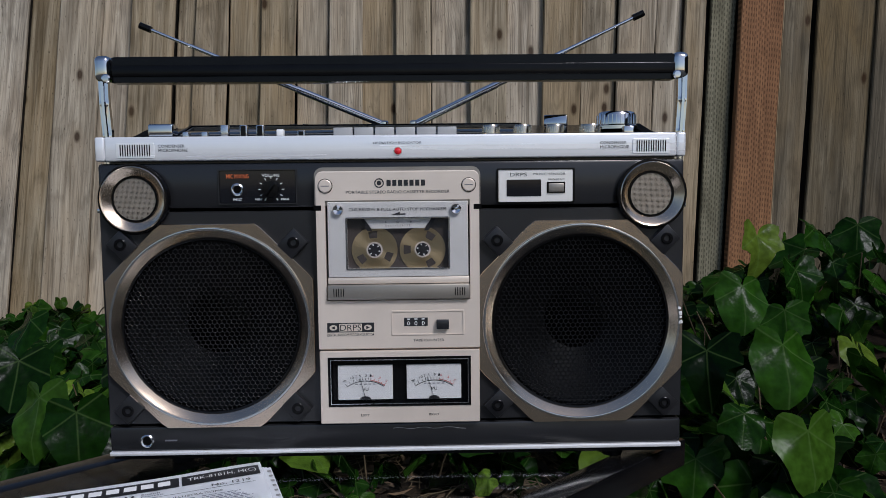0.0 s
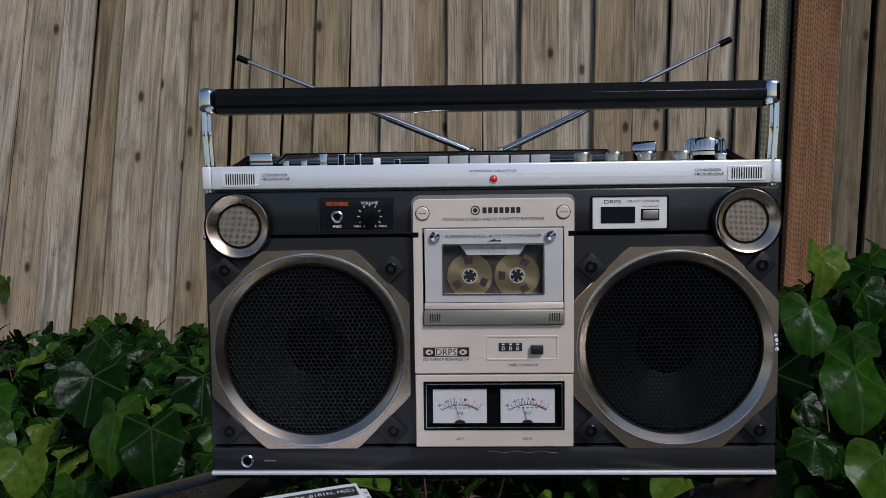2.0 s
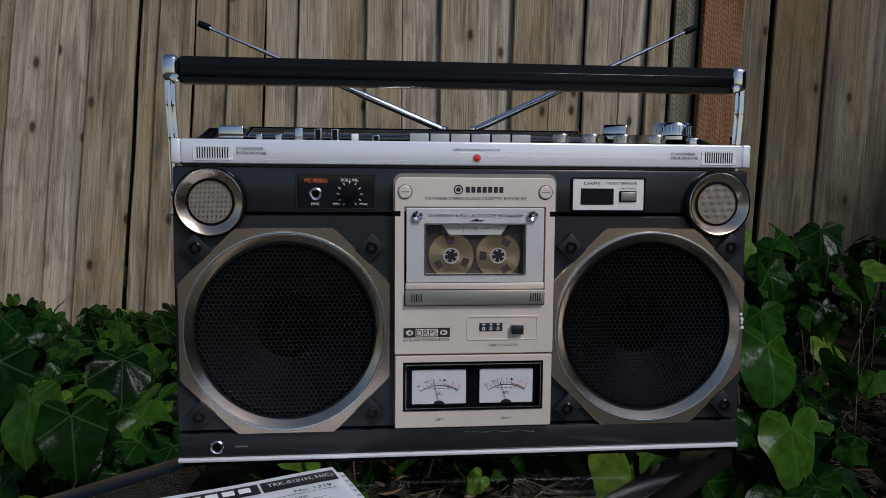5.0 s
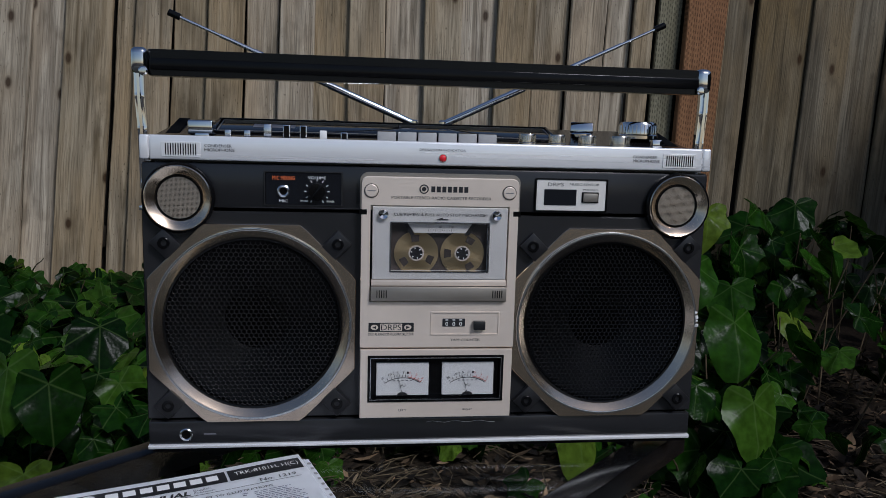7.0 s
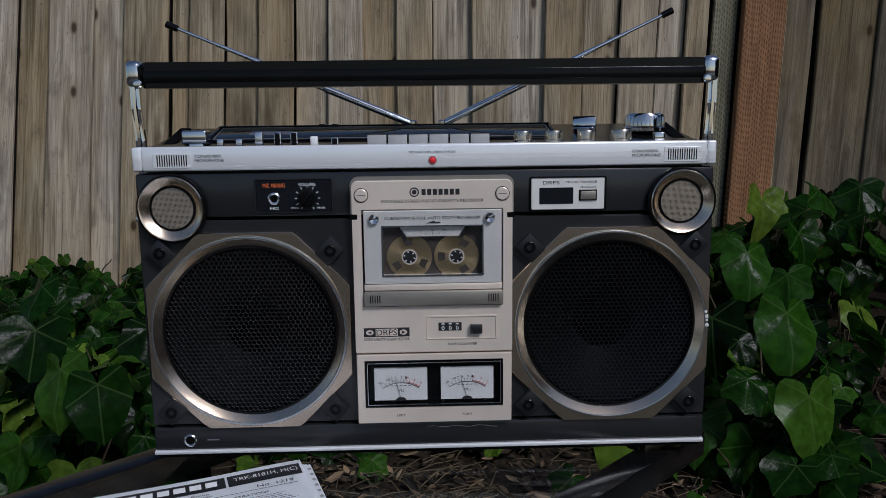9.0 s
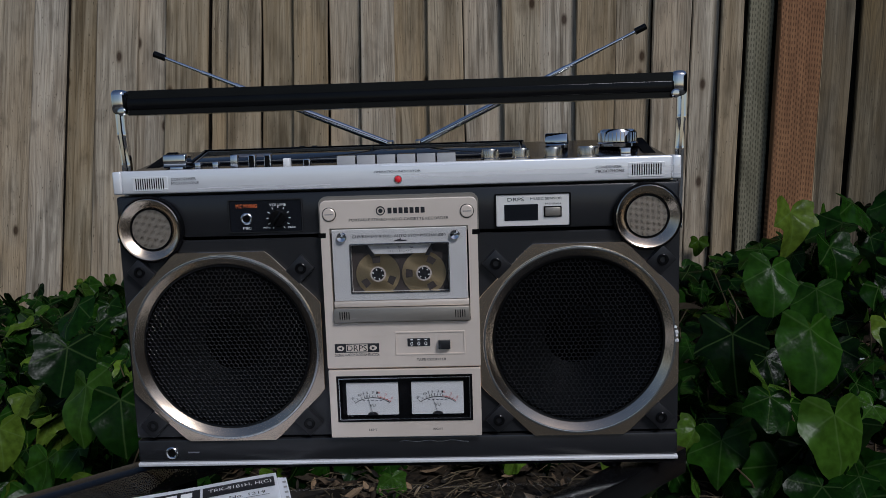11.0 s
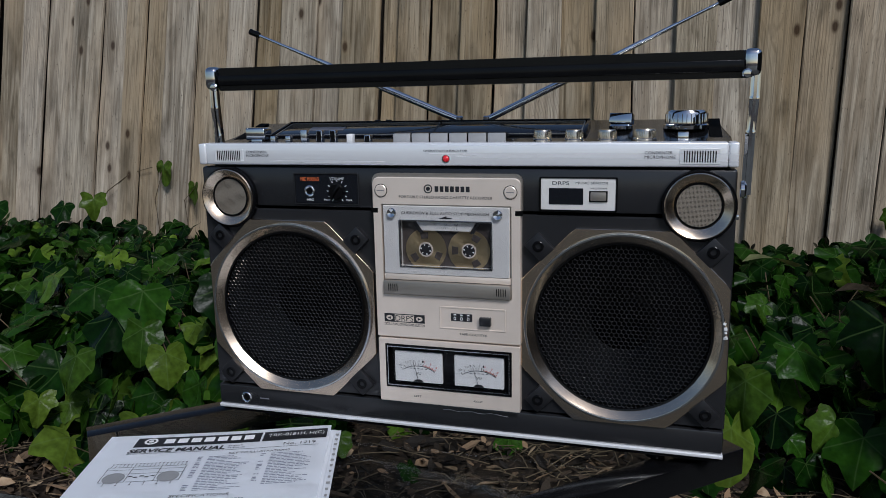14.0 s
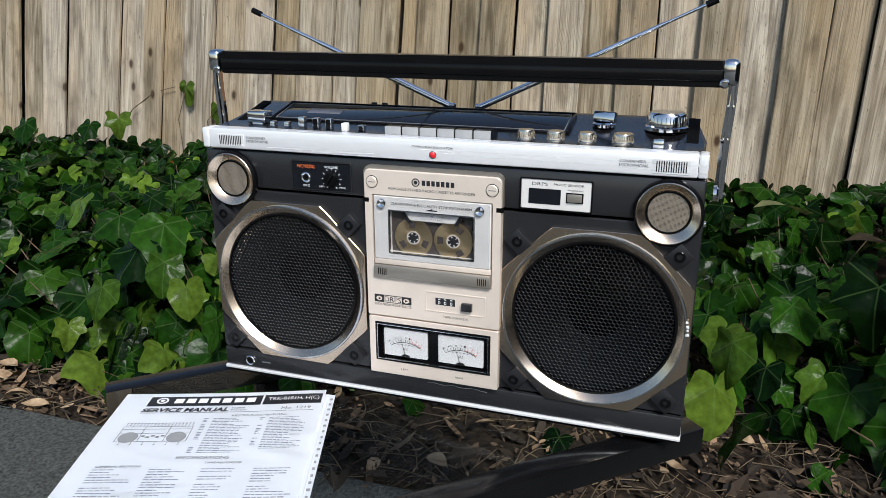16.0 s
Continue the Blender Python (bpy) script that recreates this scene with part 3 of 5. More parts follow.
lettering("CONDENSER\nMICROPHONE", 0.0255, 0.0062, front(-0.1910, TX, 0.2855), radio, M_INK)
lettering("CONDENSER\nMICROPHONE", 0.0255, 0.0062, front(0.1950, TX, 0.2850), radio, M_INK)
lettering("OPERATION INDICATOR", 0.0425, 0.0020, front(0.0040, TX, 0.2885), radio, M_INK)
led = part("indicator_lamp", lathe([(0.0031, 0), (0.0031, 0.0005), (0.0026, 0.0012), (0.0012, 0.0018), (0, 0.0020)], 24, front(0.0045, TX + 0.0004, 0.2812)), M_LED, radio, "red indicator lens")
part("indicator_ring", lathe([(0.0038, 0), (0.0038, 0.0007), (0.0032, 0.0007), (0.0032, 0)], 24, front(0.0045, TX + 0.0004, 0.2812)), M_LIP, led)

# sloping top deck
bm = bmesh.new()
prof = ((0.022, 0.272), (0.022, 0.2935), (0.060, 0.2975), (0.112, 0.3105), (0.122, 0.3110), (0.127, 0.305), (0.127, 0.272))
rows = []
for s in (-1, 1):
    rows.append([bm.verts.new((s * (0.2545 if z < 0.30 else 0.2440), y, z)) for y, z in prof])
for i in range(len(prof)):
    j = (i + 1) % len(prof)
    bm.faces.new((rows[0][i], rows[0][j], rows[1][j], rows[1][i]))
bm.faces.new(rows[0])
bm.faces.new(rows[1][::-1])
bmesh.ops.recalc_face_normals(bm, faces=bm.faces[:])
bmesh.ops.bevel(bm, geom=bm.edges[:], offset=0.0012, segments=2, affect='EDGES')
part("top_deck", bm, M_DECK, radio, "glossy black sloping control deck")


def deck_z(y):
    return 0.2935 + (y - 0.022) * 0.105 if y < 0.060 else 0.2975 + (y - 0.060) * 0.25


# tuning scale window
tilt = pose(0, 0.086, 0.3042, 14.04)
win = part("scale_window", box(-0.205, 0.123, -0.024, 0.022, 0.0, 0.0018, 0.0006, m=tilt), M_SCREEN, radio, "dark clear tuning scale window")
part("window_bar", box(-0.0300, -0.0285, -0.024, 0.022, 0.0016, 0.0026, m=tilt), M_BLACK, win)
part("window_edge", box(-0.203, 0.121, -0.0225, -0.0215, 0.0016, 0.0022, m=tilt), M_CHAMP2, win, "thin pale line")
part("window_edge", box(-0.203, 0.121, 0.0195, 0.0205, 0.0016, 0.0022, m=tilt), M_CHAMP2, win, "thin pale line")
for x in (-0.203, 0.121):
    part("window_edge", box(x - 0.0005, x + 0.0005, -0.0213, 0.0193, 0.0016, 0.0022, m=tilt), M_CHAMP2, win, "thin pale line")
part("scale_pointer", box(-0.172, -0.132, -0.006, 0.006, 0.0017, 0.0021, m=tilt), M_INKGREY, win)
part("window_frame", box(-0.208, 0.1255, 0.0225, 0.0245, -0.001, 0.0032, 0.0006, m=tilt), M_BLACK, radio)
for x in (-0.207, 0.1245):
    part("window_frame", box(x - 0.0016, x + 0.0016, -0.025, 0.023, -0.001, 0.0030, 0.0006, m=tilt), M_BLACK, radio)
for x in (-0.106, -0.093):
    part("antenna_stop", box(x - 0.003, x + 0.003, 0.115, 0.119, 0.3105, 0.3140, 0.0006), M_BLACK, radio)


def knob(x, y, r, h, cap=M_BLACK, lab="warm satin metal rotary knob", mat=M_KNOB):
    z = deck_z(y) - 0.0005
    k = part("knob", lathe([(0, 0), (r * 1.06, 0), (r * 1.06, h * 0.2), (r * 0.97, h * 0.28), (r * 0.97, h * 0.86), (r * 0.90, h), (r * 0.80, h), (0, h * 0.985)], 40, pose(x, y, z)), mat, radio, lab)
    bm = bmesh.new()
    for i in range(30):
        a = 2 * math.pi * i / 30
        box(-0.0003, 0.0003, r * 0.95, r * 1.0, h * 0.30, h * 0.84, bm=bm, m=pose(x, y, z) @ pose(0, 0, 0, 0, 0, math.degrees(a)))
    part("knurling", bm, mat, k, smooth=False)
    if cap:
        part("cap", lathe([(r * 0.82, 0), (r * 0.80, 0.0007), (0, 0.0012)], 32, pose(x, y, z + h)), cap, k, "spun metal top disc")
    return k


for x in (0.089, 0.118, 0.148):
    knob(x, 0.036, 0.0084, 0.0108, None)
knob(0.181, 0.038, 0.0098, 0.0108, None)
knob(0.2170, 0.086, 0.0195, 0.0165, M_LIP, "large chrome tuning knob with a spun metal top", M_CHROME)
# band selector
sel = part("band_selector", lathe([(0, 0), (0.0115, 0), (0.0115, 0.003), (0.010, 0.0045), (0, 0.0045)], 32, pose(0.157, 0.086, deck_z(0.086) - 0.0004)), M_CHROME, radio, "chrome selector with a raised lever")
part("lever", box(-0.0115, 0.0115, -0.0045, 0.0045, 0.004, 0.0145, 0.0014, m=pose(0.157, 0.086, deck_z(0.086), -12, 0, -18)), M_CHROME, sel)
part("beat_switch", box(0.2090, 0.2185, 0.0245, 0.0340, 0.2930, 0.3030, 0.001), M_CHROME, radio, "small chrome switch")
# function switch
fs = part("function_switch", box(-0.2255, -0.2025, 0.040, 0.056, 0.2965, 0.3095, 0.0018, 3, m=pose(0, 0, 0)), M_CHROME, radio, "chrome block switch")
part("switch_base", box(-0.2190, -0.2060, 0.040, 0.056, 0.2930, 0.2980, 0.001), M_CHROME, fs)
# little levers
for x, h, w, mat in ((-0.188, 0.0056, 0.0056, M_LIP), (-0.171, 0.0056, 0.0056, M_LIP), (-0.153, 0.0115, 0.0070, M_LIP), (-0.136, 0.0112, 0.0066, M_LIP), (-0.121, 0.0112, 0.0066, M_LIP), (-0.103, 0.0072, 0.0064, M_WHITE), (-0.084, 0.0060, 0.0066, M_LIP)):
    z = deck_z(0.034) - 0.001
    lv = part("slide_lever", box(x - w / 2, x + w / 2, 0.030, 0.037, z, z + h + 0.002, 0.0007), mat, radio, "small chrome lever")
    part("lever_face", box(x - w / 2 + 0.001, x + w / 2 - 0.001, 0.0293, 0.0305, z + 0.001, z + h + 0.0012), M_BLACK, lv, smooth=False) if mat is M_LIP and h > 0.005 and x > -0.15 else None
for s in (-1, 1):
    part("deck_end", box(-0.0055, 0.0055, -0.046, 0.040, 0.0, 0.0012, 0.0004, m=pose(s * 0.2425, 0.074, 0.3008, 14.04)), M_GAP, radio, "matt black deck end")
# cassette keys
for i in range(6):
    x = -0.0545 + i * 0.0187
    z = 0.2935
    bm = bmesh.new()
    pr = ((0.023, z), (0.0235, z + 0.0098), (0.031, z + 0.0106), (0.050, z + 0.0062), (0.050, z))
    rw = [[bm.verts.new((x + dx, y, zz)) for y, zz in pr] for dx in (0.0005, 0.0180)]
    for k in range(5):
        j = (k + 1) % 5
        bm.faces.new((rw[0][k], rw[0][j], rw[1][j], rw[1][k]))
    bm.faces.new(rw[0]); bm.faces.new(rw[1][::-1])
    bmesh.ops.recalc_face_normals(bm, faces=bm.faces[:])
    bmesh.ops.bevel(bm, geom=bm.edges[:], offset=0.0006, segments=2, affect='EDGES')
    key = part("cassette_key", bm, M_BLACK, radio, "black piano key with grey face")
    part("key_face", box(x + 0.0007, x + 0.0178, 0.0222, 0.0250, z + 0.0004, z + 0.0100, 0.0005), M_GREYKEY, key, "grey key face")

# carrying handle
hd = part("handle_grip", plate(rounded(-0.2620, 0.2650, 0.3482, 0.3720, 0.002), 0.052, 0.068, bevel=0.0030), M_BLACK, radio, "black leatherette carrying handle")
part("grip_ridge", box(-0.2600, 0.2630, 0.0508, 0.0530, 0.3535, 0.3640, 0.0010, 3), M_BLACK, hd)
for s in (-1, 1):
    x = 0.2690 * s + 0.0010
    bm = bmesh.new()
    pr = [(0.0030, 0.366), (0.0028, 0.330), (0.0010, 0.300), (0.0, 0.2420)]
    rw = [[bm.verts.new((x + s * (o + e), y, z)) for e, y in ((-0.0042, 0.0545), (0.0042, 0.0535), (0.0042, 0.0665), (-0.0042, 0.0655))] for o, z in pr]
    for a_, b_ in zip(rw, rw[1:]):
        for k in range(4):
            bm.faces.new((a_[k], a_[(k + 1) % 4], b_[(k + 1) % 4], b_[k]))
    bm.faces.new(rw[0]); bm.faces.new(rw[-1])
    bmesh.ops.recalc_face_normals(bm, faces=bm.faces[:])
    bmesh.ops.bevel(bm, geom=bm.edges[:], offset=0.0030, segments=4, affect='EDGES')
    arm = part("handle_arm", bm, M_CHROME, radio, "flat chrome handle arm")
    part("corner", box(min(s * 0.2618, s * 0.2770), max(s * 0.2618, s * 0.2770), 0.050, 0.0700, 0.3498, 0.3735, 0.0055, 5), M_CHROME, arm, "polished chrome corner")
    part("screw", lathe([(0.0042, 0), (0.0042, 0.0012), (0.0030, 0.0022), (0, 0.0024)], 20, front(s * 0.2650, 0.0505, 0.3520)), M_CHROME, arm)
    part("pivot", lathe([(0.0075, 0), (0.0075, 0.003), (0.006, 0.0045), (0, 0.005)], 24, pose(s * 0.2655, 0.056, 0.2500, 0, 90 * s, 0)), M_CHROME, arm)

# telescopic antennas
for s, base, tip in ((-1, (-0.0130, 0.1180, 0.3125), (-0.2570, 0.1190, 0.4140)), (1, (0.0170, 0.1180, 0.3125), (0.2530, 0.1220, 0.4240))):
    b, t = Vector(base), Vector(tip)
    an = part("antenna", tube([b, b + (t - b) * 0.36], 0.0036, 0.0036, 14), M_ANTENNA, radio, "chrome telescopic antenna")
    r = 0.0030
    for f0, f1 in ((0.36, 0.52), (0.52, 0.66), (0.66, 0.80), (0.80, 0.96)):
        part("antenna_section", tube([b + (t - b) * f0, b + (t - b) * f1], r, r, 12), M_ANTENNA, an)
        r -= 0.00048
    part("antenna_tip", tube([b + (t - b) * 0.955, b + (t - b) * 0.962, b + (t - b) * 1.0], 0.0033, 0.0033, 12), M_BLACK, an, "black tip")
    part("antenna_joint", lathe([(0.0045, -0.003), (0.0045, 0.003), (0.003, 0.0045), (0, 0.0045)], 16, pose(*base)), M_CHROME, an)

# woofers
def octagon(cx, cz, r, diag, n=64):
    """Square of half-width r whose corners are cut off at the distance diag from the middle."""
    pts = []
    for i in range(n):
        a = 2 * math.pi * (i + 0.5) / n
        c, d = abs(math.cos(a)), abs(math.sin(a))
        k = min(r / max(c, d), diag * math.sqrt(2) / (c + d))
        pts.append((cx + k * math.cos(a), cz + k * math.sin(a)))
    return pts


def honeycomb(radius, pitch, hole, depth):
    """A perforated disc: hexagonal holes of flat-to-flat size hole on a triangular pitch; faces the local +z side."""
    tmp = {}
    verts, faces = [], []

    def vert(x, y, z):
        k = (round(x * 1e6), round(y * 1e6), round(z * 1e6))
        if k not in tmp:
            tmp[k] = len(verts)
            verts.append((x, y, z))
        return tmp[k]
    R, r = pitch / math.sqrt(3), hole / math.sqrt(3)
    n = int(radius / pitch) + 2
    for i in range(-n * 2, n * 2):
        for j in range(-n, n + 1):
            x, y = pitch * (i + 0.5 * (j % 2)), pitch * math.sqrt(3) / 2 * j
            if x * x + y * y > (radius - pitch * 0.3) ** 2:
                continue
            A = [radians(30 + 60 * k) for k in range(6)]
            o = [vert(x + R * math.cos(a), y + R * math.sin(a), 0) for a in A]
            p = [vert(x + r * math.cos(a), y + r * math.sin(a), -0.0006) for a in A]
            q = [vert(x + r * 1.0 * math.cos(a), y + r * math.sin(a), -depth) for a in A]
            for k in range(6):
                m = (k + 1) % 6
                faces.append((o[k], o[m], p[m], p[k]))
                faces.append((p[k], p[m], q[m], q[k]))
    me = bpy.data.meshes.new("grille")
    me.from_pydata(verts, [], faces)
    me.materials.append(M_GRILLE)
    return me


GRILLE = honeycomb(0.0795, 0.0043, 0.0034, 0.0018)
for cx, cz in ((-0.1640, 0.1275), (0.1665, 0.1275)):
    w = part("woofer_plate", plate(octagon(0, 0, 0.0916, 0.0950, 96), 0.0030, 0.0068, circle(0, 0, 0.0868, 96), 0.0004), M_RING, radio, "brushed champagne octagonal speaker surround", smooth=False, m=pose(cx, 0, cz))
    part("lip_ring", lathe([(0.0888, 0.000), (0.0888, 0.0026), (0.0884, 0.0032), (0.0870, 0.0034), (0.0864, 0.0032)], 128), M_LIP, w, "polished rim", m=front(0, 0.0032, 0))
    part("dish_ring", lathe([(0.0864, 0.0032), (0.0858, 0.0024), (0.0794, -0.0022), (0.0788, -0.0032)], 128), M_DISH, w, "turned champagne dish", m=front(0, 0.0032, 0))
    part("grille_collar", lathe([(0.0796, 0.0000), (0.0790, 0.0008), (0.0776, 0.0004), (0.0770, -0.006)], 128), M_BLACK, w, m=front(0, 0.0058, 0))
    if cx > 0:
        chips = random.Random(8)
        for k in range(7):
            a = chips.uniform(-6, 16)
            part("paint_chip", box(-0.0009, 0.0009 + 0.0012 * chips.random(), -0.0012 * chips.random() - 0.0004, 0.0012, 0, 0.0004, 0.0001, 1), M_WHITE, w, "bright chip in the finish", smooth=False, m=front(0, -0.0001, 0, a) @ pose(0.0880 + 0.0008 * chips.random(), 0, 0, 0, 0, chips.uniform(0, 90)))
    g = new("grille", GRILLE)
    g.parent, g.matrix_basis = w, front(0, 0.0072, 0)
    tagged(g, "black honeycomb grille", kind="stuff")
    part("cone", lathe([(0.0815, -0.001), (0.0760, 0.001), (0.0700, -0.001), (0.0290, -0.0200)], 64), M_CONE, w, m=front(0, 0.0115, 0))
    part("dust_cap", lathe([(0.0292, -0.0200), (0.0285, -0.0195), (0.0200, -0.0150), (0.0100, -0.0125), (0, -0.0118)], 48), M_GAP, w, "black dust cap", m=front(0, 0.0115, 0))
    for sx, sz in ((-1, 1), (1, 1), (-1, -1), (1, -1)):
        bx, bz = cx + sx * 0.0755, cz + sz * 0.0745
        cl = part("corner_clip", box(-0.0088, 0.0088, -0.0092, 0.0118, 0, 0.0062, 0.0007, m=front(bx, YF, bz) @ pose(0, 0, 0, 0, 0, {(1, 1): 135, (-1, 1): -135, (-1, -1): -45, (1, -1): 45}[(sx, sz)])), M_CLIP, radio, "dark square clip with a black socket bolt")
        part("bolt", lathe([(0.0052, 0), (0.0052, 0.0012), (0.0046, 0.0016), (0.0028, 0.0016), (0.0024, -0.0004), (0, -0.0004)], 20, front(bx, YF - 0.0060, bz)), M_BLACK, cl)

# tweeters
for cx in (-0.2265, 0.2285):
    cz = 0.2415
    t = part("tweeter_ring", lathe([(0.0310, -0.002), (0.0310, 0.0045), (0.0300, 0.0058), (0.0286, 0.0058), (0.0284, 0.004)], 64, front(cx, YF - 0.001, cz)), M_BLACK, radio, "black tweeter ring")
    part("bezel", lathe([(0.0287, 0.0035), (0.0287, 0.0068), (0.0278, 0.0078), (0.0262, 0.0070), (0.0192, 0.0005), (0.0188, 0.0005), (0.0186, -0.001)], 64), M_DISH, t, "champagne dished bezel", m=front(cx, YF - 0.001, cz))
    part("mesh_ring", lathe([(0.0200, 0.0016), (0.0197, 0.0020), (0.0184, 0.0020), (0.0182, 0)], 48, front(cx, YF - 0.001, cz)), M_BLACK, t)
    part("backing", lathe([(0.0195, 0), (0, 0)], 40, front(cx, YF - 0.0009, cz)), M_BLACK, t)
    bm = bmesh.new()
    n = 17
    for i in range(-n, n + 1):
        o = i * 0.0185 / n
        h = math.sqrt(max(0, 0.0187 ** 2 - o * o))
        if h > 0.001:
            box(o - 0.00027, o + 0.00027, -h, h, 0.0002, 0.0008, bm=bm)
            box(-h, h, o - 0.00027, o + 0.00027, 0.0004, 0.0010, bm=bm)
    part("mesh_screen", bm, M_MESH, t, "silver woven mesh", smooth=False, m=front(cx, YF - 0.0012, cz))

# microphone mixing panel
mp_ = part("mixing_panel", plate(rounded(-0.1525, -0.0860, 0.2370, 0.2655, 0.001), YF - 0.0016, YF, bevel=0.0004), M_SCREEN, radio, "black microphone mixing panel", smooth=False)
part("panel_frame", plate(rounded(-0.1540, -0.0845, 0.2358, 0.2667, 0.0015), YF - 0.0024, YF, rounded(-0.1527, -0.0858, 0.2368, 0.2657, 0.001), 0.0003), M_BODY, mp_, smooth=False)
Y1 = YF - 0.0019
lettering("MIC MIXING", 0.0195, 0.0036, front(-0.1365, Y1, 0.2606), radio, M_ORANGE)
lettering("VOLUME", 0.0155, 0.0026, front(-0.1075, Y1, 0.2612), radio, M_WHITE)
lettering("MIC", 0.0075, 0.0024, front(-0.1368, Y1, 0.2402), radio, M_WHITE)
lettering("MIN", 0.0060, 0.0018, front(-0.1187, Y1, 0.2403), radio, M_WHITE)
lettering("MAX", 0.0068, 0.0018, front(-0.0952, Y1, 0.2403), radio, M_WHITE)
part("socket", lathe([(0.0055, 0), (0.0055, 0.0012), (0.0045, 0.0018), (0.0034, 0.0014), (0.0032, -0.004), (0, -0.004)], 28, front(-0.1368, Y1, 0.2490)), M_LIP, mp_, "chrome microphone socket")
part("socket_hole", lathe([(0.0033, 0), (0, 0)], 24, front(-0.1368, Y1 - 0.0003, 0.2490)), M_GAP, mp_)
vk = part("volume_knob", lathe([(0.0078, 0), (0.0078, 0.004), (0.0070, 0.0055), (0, 0.0058)], 32, front(-0.1073, Y1, 0.2490)), M_BLACK, mp_, "black pointer knob")
part("pointer", box(-0.0011, 0.0011, -0.0076, 0.0076, 0.0055, 0.0085, 0.0005, m=front(-0.1073, Y1, 0.2490, -35)), M_BLACK, vk)
bm = bmesh.new()
for i in range(11):
    a = radians(-150 + 30 * i)
    box(-0.0003, 0.0003, 0.0092, 0.0113, 0, 0.0002, bm=bm, m=front(-0.1073, Y1, 0.2490, math.degrees(a)))
part("scale_ticks", bm, M_WHITE, mp_, smooth=False)

# music sensor panel
ms = part("sensor_panel", plate(rounded(0.0925, 0.1590, 0.2355, 0.2640, 0.001), YF - 0.0022, YF, bevel=0.0005), M_DOOR, radio, "pale silver music sensor panel", smooth=False)
part("panel_frame", plate(rounded(0.0912, 0.1603, 0.2343, 0.2652, 0.0015), YF - 0.0030, YF, rounded(0.0924, 0.1591, 0.2354, 0.2641, 0.001), 0.0003), M_BLACK, ms, smooth=False)
Y2 = YF - 0.0024
part("display", plate(rounded(0.1000, 0.1305, 0.2405, 0.2552, 0.0004), Y2 - 0.0002, Y2 + 0.002), M_SCREEN, ms, "dark display window", smooth=False)
part("button_frame", plate(rounded(0.1357, 0.1518, 0.2432, 0.2530, 0.0004), Y2 - 0.0004, Y2 + 0.001), M_BLACK, ms, smooth=False)
part("program_button", box(0.1370, 0.1506, Y2 - 0.0022, Y2, 0.2443, 0.2519, 0.0005), M_CHAMP2, ms, "grey program button")
lettering("DRPS", 0.0150, 0.0032, front(0.1105, Y2, 0.2597), radio, M_INK)
lettering("MUSIC SENSOR", 0.0285, 0.0022, front(0.1380, Y2, 0.2600), radio, M_INK)
lettering("PROGRAM", 0.0140, 0.0014, front(0.1440, Y2, 0.2552), radio, M_INK)

# cassette section
PX0, PX1 = -0.0680, 0.0752
YP = -0.0015
deck = part("centre_panel", plate(rounded(PX0, PX1, 0.1065, 0.2640, 0.006, rb=0.001), YP, 0.0075, rounded(-0.0598, 0.0668, 0.1500, 0.2385, 0.0006, rb=0.0006), 0.0008), M_CHAMP, radio, "champagne metal cassette panel", smooth=False)
part("panel_rim", plate(rounded(PX0 - 0.0012, PX1 + 0.0012, 0.2340, 0.2675, 0.0075, rb=0.0005), YP + 0.0022, 0.0075), M_CHAMP2, deck, "thin raised rim", smooth=False)
for x in (PX0 + 0.0015, PX1 - 0.0015):
    part("hinge_notch", box(x - 0.0035, x + 0.0035, YP - 0.0002, 0.001, 0.2298, 0.2345, 0.0003), M_GAP, deck, smooth=False)
part("well", box(-0.0598, 0.0668, 0.0066, 0.0074, 0.1500, 0.2385), M_GAP, deck, smooth=False)
door = part("cassette_door", plate(rounded(-0.0578, 0.0652, 0.1712, 0.2372, 0.0008), YP - 0.0008, 0.0050, rounded(-0.0412, 0.0480, 0.1785, 0.2228, 0.0006), 0.0006), M_DOOR, radio, "pale silver cassette door", smooth=False)
part("window_rim", plate(rounded(-0.0424, 0.0492, 0.1773, 0.2240, 0.0014), YP - 0.0014, YP + 0.002, rounded(-0.0410, 0.0478, 0.1787, 0.2226, 0.0008), 0.0003), M_LIP, door, smooth=False)
part("cassette_body", box(-0.0412, 0.0480, 0.0052, 0.0064, 0.1780, 0.2232), M_TAPE, door, "smoky brown cassette inside", smooth=False)
for cx in (-0.0175, 0.0250):
    cz = 0.1945
    reel = part("reel", lathe([(0.0203, 0), (0.0203, 0.0006), (0, 0.0006)], 64), M_GOLD, door, "gold metal tape reel", m=front(cx, 0.0048, cz))
    a0 = 95 if cx < 0 else 60
    for k in range(3):
        pts = []
        for r, da in ((0.0110, -17), (0.0110, 17), (0.0172, 14), (0.0172, -14)):
            a = radians(a0 + 120 * k + da)
            pts.append((r * math.cos(a), r * math.sin(a)))
        part("reel_opening", plate(pts, -0.0004, 0.0001), M_TAPE, reel, smooth=False, m=pose(0, 0, 0.0006, -90))
    part("hub_ring", lathe([(0.0072, 0), (0.0072, 0.0004), (0.0058, 0.0004)], 32), M_CHAMP, reel, m=pose(0, 0, 0.0007))
    hub = part("hub", lathe([(0.0058, 0), (0.0058, 0.0005), (0, 0.0005)], 32), M_INK, reel, "black hub with white teeth", m=pose(0, 0, 0.0008))
    bm = bmesh.new()
    for k in range(6):
        box(-0.00045, 0.00045, 0.0038, 0.0054, 0.0005, 0.0012, bm=bm, m=pose(0, 0, 0, 0, 0, 60 * k + 15))
    part("hub_teeth", bm, M_WHITE, hub, smooth=False)
